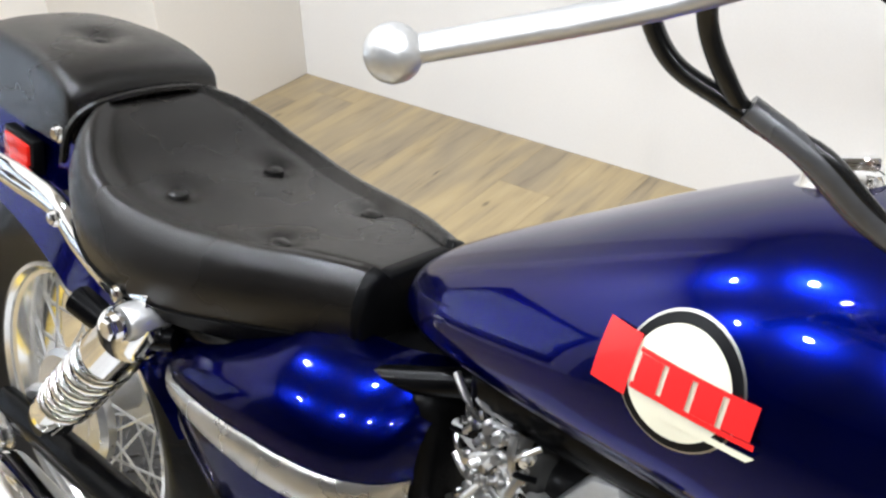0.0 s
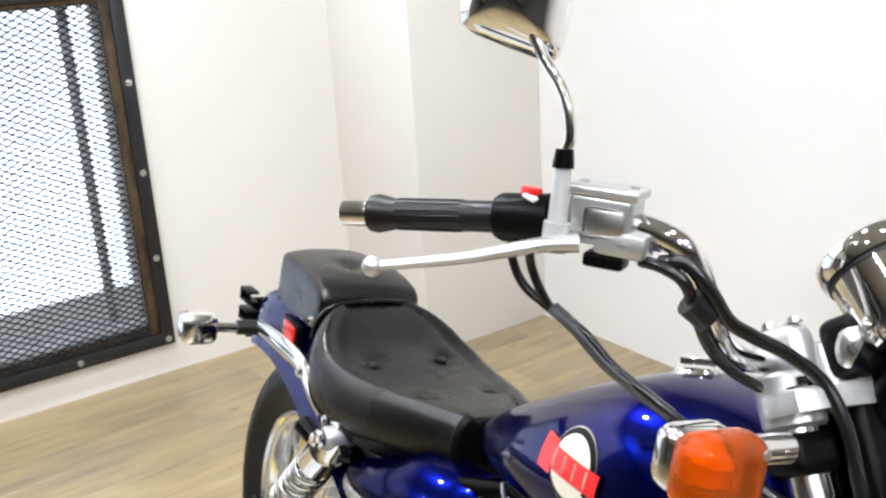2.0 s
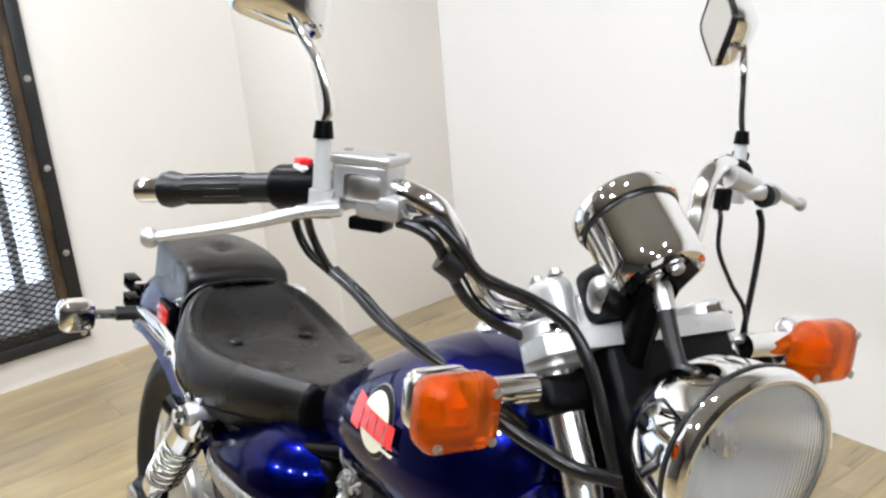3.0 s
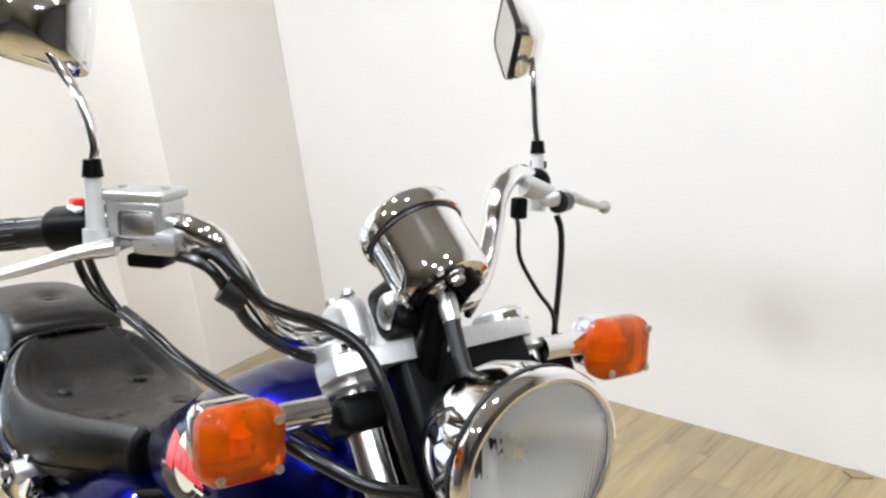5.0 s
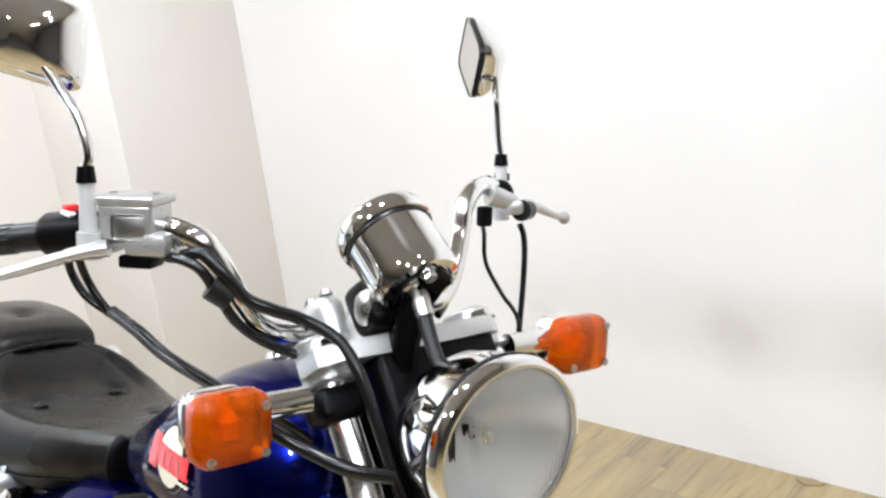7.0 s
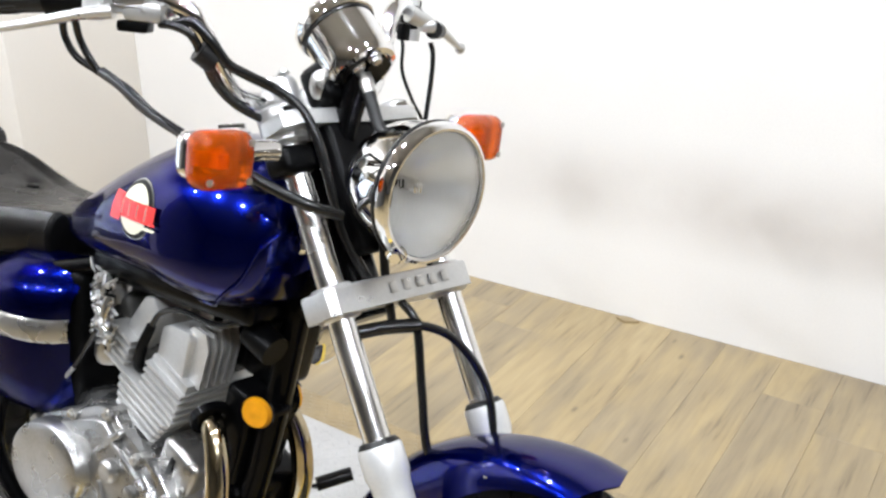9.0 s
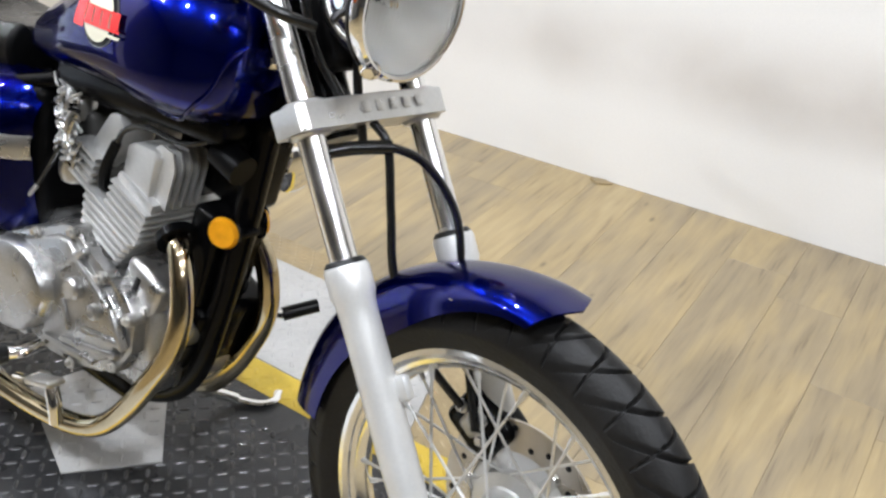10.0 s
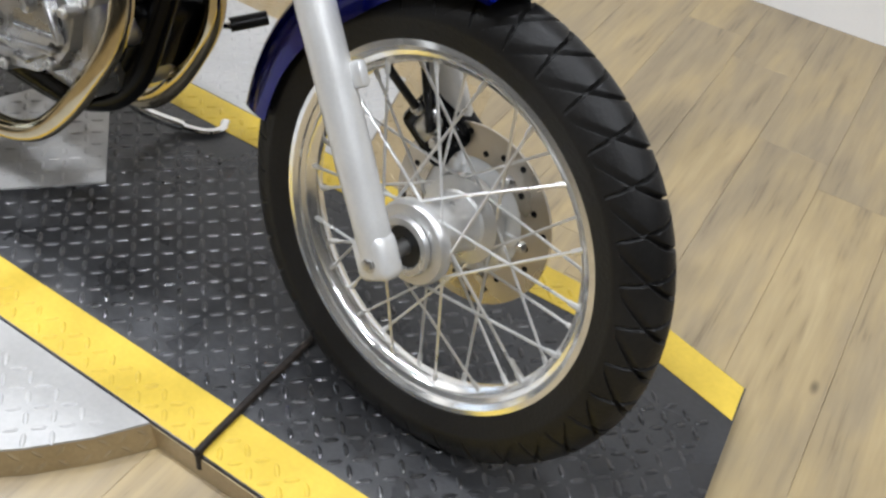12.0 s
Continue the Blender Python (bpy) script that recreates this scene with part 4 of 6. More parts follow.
def headlight():
    c = Vector((1.243, -0.014, 0.887))
    d = Vector((0.985, -0.10, -0.06)).normalized()
    ax = along(c, c + d)
    bucket = [(0, -0.098), (0.035, -0.095), (0.058, -0.082), (0.070, -0.060), (0.0765, -0.034), (0.079, -0.014), (0.0795, -0.010)]
    ob = part("headlight", lathe(bucket, ax, 56), CHROME, BIKE, "round chrome headlight with a clear fluted lens")
    part("gasket", lathe([(0.0785, -0.0135), (0.0822, -0.0125), (0.0828, -0.0085), (0.0790, -0.0075)], ax, 64, closed=True), RUBBER, ob, "black rubber ring behind the lens rim")
    part("rim", lathe([(0.0780, -0.0085), (0.0815, -0.0080), (0.0825, -0.001), (0.0805, 0.006), (0.0765, 0.0085), (0.0735, 0.008), (0.0722, 0.004), (0.0740, -0.004)], ax, 64, closed=True), CHROME, ob)
    part("reflector", lathe([(0, -0.062), (0.02, -0.058), (0.045, -0.040), (0.062, -0.016), (0.0735, 0.001)], ax, 48), REFLECTOR, ob)
    part("bulb", lathe([(0, -0.060), (0.009, -0.058), (0.009, -0.030), (0.006, -0.024), (0, -0.022)], ax, 16), CHROME, ob)
    part("lens", lathe([(0, 0.020), (0.03, 0.0182), (0.055, 0.0125), (0.0724, 0.005), (0.0724, 0.002), (0.055, 0.0095), (0.03, 0.0152), (0, 0.017)], ax, 56), LENS, ob, "clear fluted glass lens")
    part("aim_bolt", bolt(along(c + Vector((-0.010, -0.040, -0.066)), c + Vector((0.01, -0.075, -0.080))), 0.009, 0.012), CHROME, ob)


headlight()


def indicator(c, side, front=True):
    """Amber lens in a chrome shell on a chrome stalk."""
    m = pose(*c, 0, 0, -5)
    ob = part("turn_signal", moved(box((0.032, 0.060, 0.052), (-0.021, 0, 0), (0, 0, 0), 0.014, 5), m), CHROME, BIKE, "amber front turn signal in a chrome shell")
    part("lens", moved(box((0.040, 0.071, 0.062), (0.008, 0, 0), (0, 0, 0), 0.0165, 5), m), AMBER, ob, "amber plastic lens")
    part("bulb", moved(lathe([(0, -0.012), (0.009, -0.008), (0.009, 0.006), (0, 0.012)], pose(0.0, 0, 0), 12), m), AMBER2, ob)
    part("stalk", moved(tube([(-0.012, -side * 0.03, 0.004), (-0.012, -side * 0.085, 0.004)], 0.0125, 20, 1), m), CHROME, ob)
    for dy, dz in ((0.024, 0.020), (0.024, -0.020), (-0.024, -0.020)):
        part("screw", lathe([(0, 0), (0.004, 0), (0.004, 0.0015), (0, 0.0022)], m @ pose(0.0265, dy, dz, 0, 90, 0), 10), STEEL, ob)


indicator((1.104, -0.208, 0.910), -1)
indicator((1.135, 0.204, 0.926), 1)


def gauge():
    d = Vector((-0.77, 0.03, 0.64)).normalized()
    b = Vector((1.113, -0.003, 1.005))
    ax = along(b, b + d) @ Matrix.Diagonal((1.07, 1.07, 1.0, 1))
    ob = part("speedometer", lathe([(0, -0.004), (0.018, -0.004), (0.022, 0.000), (0.030, 0.001), (0.033, -0.003), (0.0385, -0.001), (0.0415, 0.006), (0.0420, 0.014), (0.0420, 0.062), (0.0425, 0.066)], ax, 56), CHROME, BIKE, "round chrome speedometer on a black bracket")
    part("bezel", lathe([(0.0425, 0.064), (0.0455, 0.065), (0.0465, 0.070), (0.0460, 0.080), (0.043, 0.084), (0.038, 0.083), (0.038, 0.078)], ax, 56, closed=True), CHROME, ob)
    part("bezel_ring", lathe([(0.0422, 0.0605), (0.0437, 0.0605), (0.0437, 0.0635), (0.0422, 0.0635)], ax, 56, closed=True), RUBBER, ob)
    part("dial", lathe([(0, 0.078), (0.039, 0.078), (0.039, 0.076), (0, 0.076)], ax, 40), DARKINK, ob, "black dial face")
    part("rubber_ring", lathe([(0.024, -0.003), (0.0285, -0.003), (0.0285, 0.002), (0.024, 0.002)], ax, 40, closed=True), RUBBER, ob)
    part("lower_bracket", plate([(-0.030, -0.012), (0.030, -0.012), (0.034, 0.0), (0.022, 0.020), (-0.022, 0.020), (-0.034, 0.0)], 0.004, ax @ pose(0, 0, -0.010, 0, 0, 90), 0.001), BLACK, ob, "black steel bracket under the speedometer")
    for a in (70, 250):
        part("bracket_nut", bolt(ax @ pose(0.030 * math.cos(radians(a)), 0.030 * math.sin(radians(a)), -0.006, 180), 0.006, 0.009), STEEL, ob)
    part("bracket_leg", tube([(1.112, -0.006, 1.000), (1.104, -0.010, 0.965), (1.100, -0.012, 0.925)], [0.020, 0.017, 0.015], 10, 3), BLACK, ob)
    part("cable_nut", tube([(1.116, -0.010, 1.006), (1.123, -0.012, 0.998), (1.135, -0.015, 0.982)], [0.0080, 0.0095, 0.0085], 12, 1), STEEL, ob)
    part("speedometer_cable", tube([(1.130, -0.014, 0.988), (1.150, -0.020, 0.962), (1.172, -0.026, 0.935), (1.185, -0.03, 0.90), (1.188, -0.02, 0.80), (1.195, 0.0, 0.72)], [0.0080, 0.0074, 0.0066, 0.006, 0.0055, 0.0055], 10, 6), RUBBER, BIKE, "black speedometer cable")
    sw = part("warning_light_box", box((0.044, 0.050, 0.052), (1.072, -0.020, 0.982), (0, -35, 0), 0.012, 3), PLASTIC, BIKE, "black warning light housing beside the speedometer")
    part("lamp_cover", lathe([(0, 0.006), (0.008, 0.005), (0.012, 0.0)], along((1.080, -0.042, 0.986), (1.088, -0.060, 0.990)) @ Matrix.Diagonal((1.0, 1.6, 1.0, 1)), 20), STEEL, sw)
    part("ignition_switch", moved(lathe([(0, 0), (0.018, 0), (0.018, 0.030), (0.014, 0.036), (0, 0.036)], along((1.060, -0.030, 0.940), (1.040, -0.030, 0.98)), 24), FRONT), ALLOY, BIKE, "silver ignition switch housing")


gauge()

BAR = [(1.026, 0, 0.942), (1.027, -0.05, 0.941), (1.030, -0.095, 0.940), (1.032, -0.135, 0.951), (1.034, -0.159, 0.979), (1.033, -0.179, 1.018), (1.022, -0.197, 1.042), (0.975, -0.222, 1.048), (0.892, -0.287, 1.035), (0.785, -0.383, 1.016)]
BAR_LEFT = [(1.026, 0.05, 0.943), (1.020, 0.088, 0.947), (1.008, 0.112, 0.964), (1.000, 0.127, 0.990), (0.993, 0.138, 1.014), (0.989, 0.146, 1.040), (0.977, 0.172, 1.058), (0.950, 0.215, 1.058), (0.892, 0.287, 1.035), (0.785, 0.383, 1.016)]


def handlebar():
    whole = BAR_LEFT[::-1] + BAR
    ob = part("handlebar", moved(tube(whole, 0.0111, 20, 8), BARS), CHROME, BIKE, "pulled-back chrome handlebar")
    for s in (1, -1):
        f = lambda p: (p[0], p[1] * s, p[2])
        a, b = Vector(f(BAR[8])), Vector(f(BAR[9]))
        d = (b - a).normalized()
        g = part("grip", moved(tube([a, a + d * 0.006, a + d * 0.02, a + d * 0.095, a + d * 0.112, a + d * 0.120], [0.0132, 0.0140, 0.0138, 0.0138, 0.0178, 0.0165], 24, 1), BARS), RUBBER, BIKE, "black rubber handlebar grip")
        for k in range(12):
            ang = 2 * math.pi * k / 12
            mm = along(a + d * 0.028, b)
            part("rib", moved(box((0.004, 0.0016, 0.062), (0.0138 * math.cos(ang), 0.0138 * math.sin(ang), 0.034), (0, 0, math.degrees(ang) + 90), 0.0006, 1), BARS @ mm), RUBBER, g)
        part("bar_end", moved(tube([a + d * 0.119, a + d * 0.124, a + d * 0.148, a + d * 0.150], [0.0105, 0.0120, 0.0120, 0.0095], 24, 1), BARS), CHROME, BIKE, "chrome bar end")
        c = a - d * 0.026
        sw = part("switch_housing", moved(tube([c - d * 0.026, c - d * 0.022, c + d * 0.020, c + d * 0.026], [0.018, 0.0212, 0.0212, 0.018] if s > 0 else [0.015, 0.018, 0.018, 0.016], 24, 1), BARS), PLASTIC, BIKE, "black switch housing")
        part("switch_button", moved(box((0.016, 0.014, 0.010), c + Vector((0.004, 0, 0.0225)), (0, 0, 0), 0.002), BARS), RED if s > 0 else PLASTIC, sw, "small red switch" if s > 0 else "")
        if s > 0:
            part("switch_mark", moved(box((0.012, 0.016, 0.003), c + Vector((0.012, -0.003, 0.0200)), (0, 18, 30), 0.0006), BARS), WHITEINK, sw)
        # lever with a ball end
        piv, ball = f((0.976, -0.258, 1.032)), f((0.898, -0.402, 0.995))
        mid1, mid2 = f((0.960, -0.286, 1.026)), f((0.934, -0.340, 1.010))
        lv = part("brake_lever" if s > 0 else "clutch_lever", moved(tube([piv, mid1, mid2, ball], [0.0110, 0.0085, 0.0066, 0.0056], 14, 8, flat=0.75), BARS), ALLOY, BIKE, "silver hand lever with a ball end")
        part("ball_end", moved(lathe([(0.0088 * math.sin(math.pi * q / 12), -0.0088 * math.cos(math.pi * q / 12)) for q in range(13)], pose(*ball), 24), BARS), ALLOY, lv)
        part("lever_perch", moved(box((0.045, 0.032, 0.022) if s > 0 else (0.030, 0.024, 0.018), Vector(f((0.988, -0.222, 1.034))), (0, 0, 35 * s), 0.006), BARS), ALLOY, BIKE, "cast lever bracket")
        if s < 0:
            part("perch_arm", moved(tube([f((0.982, -0.190, 1.050)), f((0.990, -0.222, 1.038))], [0.013, 0.010], 14, 1), BARS), ALLOY, BIKE, "cast silver clutch lever arm")
            part("lever_boot", moved(tube([f((0.998, -0.226, 1.030)), f((0.990, -0.246, 1.028))], [0.013, 0.011], 14, 1), BARS), RUBBER, BIKE, "black rubber boot over the clutch lever pivot")
        part("lever_pivot_bolt", moved(bolt(pose(*f((0.995, -0.228, 1.034))), 0.006, 0.006), BARS), STEEL, BIKE)
    return ob


handlebar()


def brake_reservoir():
    m = BARS @ pose(0.968, -0.229, 1.053, 0, 0, 39)
    ob = part("brake_reservoir", moved(box((0.054, 0.042, 0.036), (0, 0, 0), (0, 0, 0), 0.005, 3), m), ALLOY, BIKE, "square cast silver brake fluid reservoir")
    part("lid", moved(box((0.060, 0.047, 0.009), (0, 0, 0.0205), (0, 0, 0), 0.003, 3), m), ALLOY, ob)
    part("sight_panel", moved(box((0.034, 0.003, 0.023), (0.005, -0.0212, -0.003), (0, 0, 0), 0.004, 2), m), STEEL, ob)
    part("body", moved(box((0.052, 0.034, 0.008), (0.004, -0.002, -0.020), (0, 0, 0), 0.006, 3), m), ALLOY, ob)
    part("clamp", moved(box((0.016, 0.034, 0.036), (-0.030, 0.004, -0.014), (0, 0, 0), 0.006, 3), m), ALLOY, ob)
    part("banjo", moved(tube([(0.026, -0.004, -0.014), (0.042, -0.004, -0.014)], [0.009, 0.007], 12, 1), m), STEEL, ob)
    part("banjo_bolt", moved(bolt(pose(0.042, -0.004, -0.014, 0, 90, 0), 0.008, 0.008), m), STEEL, ob)
    part("paint_mark", moved(box((0.004, 0.006, 0.005), (0.052, -0.004, -0.010), (0, 0, 0), 0.001), m), STRIPE, ob, "dab of yellow paint on the bolt")
    for dx in (-0.021, 0.021):
        part("lid_screw", lathe([(0, 0), (0.004, 0), (0.004, 0.0016), (0, 0.002)], m @ pose(dx, 0, 0.0248), 10), STEEL, ob)
    part("brake_switch", moved(box((0.034, 0.026, 0.012), (0.006, -0.004, -0.036), (0, 0, 0), 0.003), m), PLASTIC, ob)


brake_reservoir()


def rear_mirror(s):
    """Chrome mirror on a bent chrome stem."""
    base = Vector((0.938, -0.248, 1.042)) if s < 0 else Vector((0.944, 0.285, 1.046))
    if s < 0:
        line = [base, base + Vector((-0.004, 0, 0.06)), (0.936, -0.246, 1.125), (0.926, -0.250, 1.155), (0.900, -0.256, 1.182)]
        c, n = Vector((0.853, -0.256, 1.226)), Vector((-0.74, 0.66, -0.05))
    else:
        line = [base, base + Vector((-0.003, 0, 0.06)), (0.936, 0.284, 1.135), (0.932, 0.284, 1.165), (0.926, 0.286, 1.196)]
        c, n = Vector((0.874, 0.288, 1.238)), Vector((-0.53, -0.85, 0.0))
    line.append(c - n.normalized() * 0.036)
    ob = part("mirror", tube(line, 0.0048, 14, 6), CHROME, BIKE, "chrome rear-view mirror on a bent stem")
    part("stem_nut", tube([base + Vector((0, 0, 0.012)), base + Vector((-0.003, 0, 0.058))], [0.0082, 0.0070], 12, 1), SLIDER, ob)
    part("lock_nut", tube([base + Vector((-0.003, 0, 0.056)), base + Vector((-0.004, 0, 0.071))], [0.0092, 0.0075], 12, 1), BLACK, ob)
    part("boss", tube([base + Vector((0, 0, -0.012)), base + Vector((0, 0, 0.012))], 0.011, 16, 1), SLIDER, ob)
    n = n.normalized()
    across = Vector((0, 0, 1)).cross(n).normalized()
    up = n.cross(across).normalized()
    tilt = radians(-30 if s > 0 else 14)
    ax2, up2 = across * math.cos(tilt) + up * math.sin(tilt), up * math.cos(tilt) - across * math.sin(tilt)
    w, h = (0.051 if s > 0 else 0.047), 0.040

    def outline(scale, back):
        pts = []
        for k in range(32):
            a = 2 * math.pi * k / 32
            e = 0.34
            x = math.copysign(abs(math.cos(a)) ** e, math.cos(a)) * w * scale
            y = math.copysign(abs(math.sin(a)) ** e, math.sin(a)) * h * scale
            x += 0.006 * y / h
            pts.append(c + ax2 * x + up2 * y - n * back)
        return pts
    part("housing", loft([outline(1.0, 0.0), outline(1.0, 0.012), outline(0.93, 0.022), outline(0.72, 0.034), outline(0.45, 0.042), outline(0.2, 0.0455)]), CHROME, ob, "faceted chrome mirror shell")
    part("gasket", loft([outline(1.012 if s > 0 else 0.985, -0.001), outline(1.012 if s > 0 else 0.985, 0.006), outline(0.93, 0.006), outline(0.93, -0.001)], caps=False), RUBBER, ob)
    part("glass", loft([outline(0.935, -0.0005), outline(0.935, 0.001)]), MIRROR, ob, "mirror glass")


rear_mirror(-1)
rear_mirror(1)


def cables():
    top_a = [(0.872, -0.242, 1.024), (0.869, -0.236, 1.004), (0.880, -0.228, 0.984), (0.904, -0.2185, 0.972)]
    top_b = [(0.894, -0.240, 1.024), (0.892, -0.232, 1.004), (0.900, -0.224, 0.984), (0.911, -0.214, 0.968)]
    low = [(0.930, -0.206, 0.958), (0.957, -0.186, 0.932), (1.002, -0.152, 0.903), (1.034, -0.100, 0.866), (1.04, -0.05, 0.82)]
    for head, d in ((top_a, 0.0), (top_b, 0.0085)):
        part("throttle_cable", tube(head + [(x + d, y + d * 0.5, z) for x, y, z in low], 0.0042, 10, 8), HOSE, BIKE, "black throttle cable")
    part("cable_sleeve", tube([(0.909, -0.2155, 0.972), (0.934, -0.203, 0.957), (0.961, -0.183, 0.932), (1.004, -0.150, 0.904)], 0.0072, 12, 6, flat=0.8), SLEEVE, BIKE, "grey sleeve round the throttle cables")
    part("signal_wire", tube([(1.088, -0.152, 0.888), (1.115, -0.133, 0.874), (1.150, -0.111, 0.861), (1.165, -0.075, 0.850)], 0.0068, 10, 5), HOSE, BIKE, "black sleeved wire from the turn signal")
    part("brake_hose", tube([(1.000, -0.188, 1.036), (1.022, -0.182, 1.040), (1.038, -0.169, 1.023), (1.048, -0.153, 1.001), (1.058, -0.135, 0.991), (1.070, -0.104, 0.978), (1.090, -0.081, 0.960), (1.112, -0.072, 0.930), (1.132, -0.064, 0.880), (1.150, -0.050, 0.820), (1.190, -0.030, 0.760)], 0.0060, 12, 8), HOSE, BIKE, "black brake hose")
    part("switch_wire", tube([(0.988, -0.198, 1.034), (1.008, -0.194, 1.034), (1.026, -0.185, 1.026), (1.028, -0.168, 1.000), (1.030, -0.152, 0.976), (1.032, -0.126, 0.955), (1.042, -0.096, 0.940), (1.056, -0.060, 0.930)], 0.0050, 10, 8), HOSE, BIKE, "black wire from the switch")
    part("wire_clip", tube([(1.026, -0.176, 1.012), (1.034, -0.160, 1.000)], 0.0135, 12, 1), RUBBER, BIKE, "black rubber clip round the handlebar")
    part("clutch_cable", tube([(0.998, 0.262, 1.036), (1.000, 0.268, 1.020), (1.000, 0.271, 0.986), (1.000, 0.268, 0.917), (1.004, 0.256, 0.856), (1.030, 0.19, 0.81), (1.05, 0.08, 0.78)], 0.0038, 10, 8), HOSE, BIKE, "black clutch cable")
    part("switch_wire", tube([(0.985, 0.205, 1.046), (0.998, 0.200, 1.030), (1.000, 0.203, 0.994), (1.000, 0.233, 0.953), (1.002, 0.262, 0.917), (1.006, 0.262, 0.858), (1.035, 0.19, 0.80), (1.05, 0.10, 0.77)], 0.0027, 10, 8), HOSE, BIKE, "black wire from the switch")
    part("bar_wire", tube([(0.995, 0.172, 1.046), (1.004, 0.158, 1.020), (1.010, 0.146, 0.990), (1.020, 0.122, 0.962), (1.032, 0.098, 0.950)], 0.0045, 10, 6), HOSE, BIKE, "black wire clipped along the handlebar")
    part("switch_block", box((0.014, 0.016, 0.024), (0.992, 0.206, 1.048), (0, 0, 0), 0.003), PLASTIC, BIKE, "small black clutch switch")
    part("lower_brake_hose", tube([(1.205, 0.0, 0.748), (1.232, 0.0, 0.726), (1.252, 0.0, 0.65), (1.272, 0.004, 0.57), (1.31, 0.035, 0.48), (1.36, 0.065, 0.42)], 0.0055, 10, 8), HOSE, BIKE, "black brake hose to the caliper")
    part("lower_speedometer_cable", tube([(1.205, -0.04, 0.722), (1.236, 0.0, 0.727), (1.262, 0.045, 0.705), (1.29, 0.085, 0.64), (1.32, 0.085, 0.54), (1.39, 0.06, 0.40)], 0.0055, 10, 8), HOSE, BIKE, "black speedometer cable")
    part("hose_guide", tube([(1.185, -0.058, 0.712), (1.21, -0.03, 0.722), (1.238, 0.0, 0.728)], 0.0085, 10, 3), HOSE, BIKE)
    part("horn", lathe([(0, -0.012), (0.030, -0.012), (0.034, -0.004), (0.034, 0.006), (0.022, 0.012), (0, 0.012)], along((0.985, 0.112, 0.603), (1.025, 0.104, 0.596)), 32), CHROME, BIKE, "small round horn")


cables()

# tank: stations of x, half width, lowest z, highest z
TANK = [(0.597, 0.034, 0.694, 0.724), (0.615, 0.061, 0.688, 0.742), (0.656, 0.085, 0.685, 0.768), (0.72, 0.108, 0.686, 0.805), (0.80, 0.130, 0.690, 0.850), (0.88, 0.141, 0.690, 0.888), (0.94, 0.143, 0.684, 0.899), (1.00, 0.135, 0.685, 0.895), (1.045, 0.116, 0.702, 0.876), (1.070, 0.090, 0.735, 0.852), (1.080, 0.048, 0.768, 0.824)]


def tank_point(row, a):
    x, w, lo, hi = row
    c, s = math.cos(a), math.sin(a)
    mid = lo + (hi - lo) * 0.38
    y = math.copysign(abs(c) ** 0.80, c) * w
    z = mid + (abs(s) ** 0.86) * (hi - mid) if s >= 0 else mid - (abs(s) ** 0.75) * (mid - lo)
    return Vector((x, y, z))


def tank():
    rows = catmull4(TANK, 6)
    n = 56
    bm = loft([[tank_point(r, 2 * math.pi * k / n) for k in range(n)] for r in rows])
    ob = part("fuel_tank", bm, BLUE, BIKE, "glossy metallic dark blue fuel tank", smooth=60)
    # seam flange round the lower edge
    for turn in (1, -1):
        line = []
        for i, r in enumerate(rows[4:-1]):
            u = max(0.0, (r[0] - 0.93) / 0.15)
            ang = -radians(float(np.interp(r[0], (0.62, 0.93, 1.00, 1.049, 1.074), (112, 118, 136, 168, 200))))
            q = tank_point(r, ang if turn > 0 else math.pi - ang)
            line.append(q + Vector((0.002 * u, -0.001 * turn, -0.0015)))
        part("seam", tube(line, 0.0028, 8, 1), BLUE, ob)
    part("front_mount", plate([(1.050, 0.735), (1.098, 0.765), (1.098, 0.812), (1.066, 0.830)], 0.004, Matrix(((1, 0, 0, 0), (0, 0, -1, -0.046), (0, 1, 0, 0), (0, 0, 0, 1))), 0.001), BLUE, ob)
    part("mount_bolt", bolt(pose(1.086, -0.051, 0.790, 90), 0.008, 0.008), CHROME, ob)
    cap = pose(0.892, 0.0, 0.882, 0, -12, 0) @ Matrix.Diagonal((0.78, 0.78, 0.62, 1))
    c = part("fuel_cap", lathe([(0, 0), (0.036, 0), (0.037, 0.008), (0.033, 0.012), (0.030, 0.024), (0.024, 0.028), (0, 0.028)], cap, 32), CHROME, ob, "chrome fuel filler cap")
    part("cap_wing", moved(box((0.05, 0.012, 0.012), (0, 0, 0.032), (0, 0, 25), 0.003), cap), CHROME, c)
    return ob


TANK_OB = tank()


TANK_ROWS = catmull4(TANK, 12)


def tank_side(x, z):
    """The right-hand skin of the tank at x, z and its outward normal."""
    def skin(xx, zz):
        k = max(i for i, q in enumerate(TANK_ROWS) if q[0] <= xx)
        p, q = TANK_ROWS[k], TANK_ROWS[k + 1]
        r = p + (q - p) * (xx - p[0]) / (q[0] - p[0])
        lo, hi = -80.0, 80.0
        for _ in range(22):
            d = (lo + hi) / 2
            if tank_point(r, math.pi + radians(d)).z > zz:
                lo = d
            else:
                hi = d
        return tank_point(r, math.pi + radians(lo)).y
    y = skin(x, z)
    e = 0.012
    dx, dz = (skin(x + e, z) - skin(x - e, z)) / (2 * e), (skin(x, z + e) - skin(x, z - e)) / (2 * e)
    return Vector((x, y, z)), Vector((dx, -1, dz)).normalized()


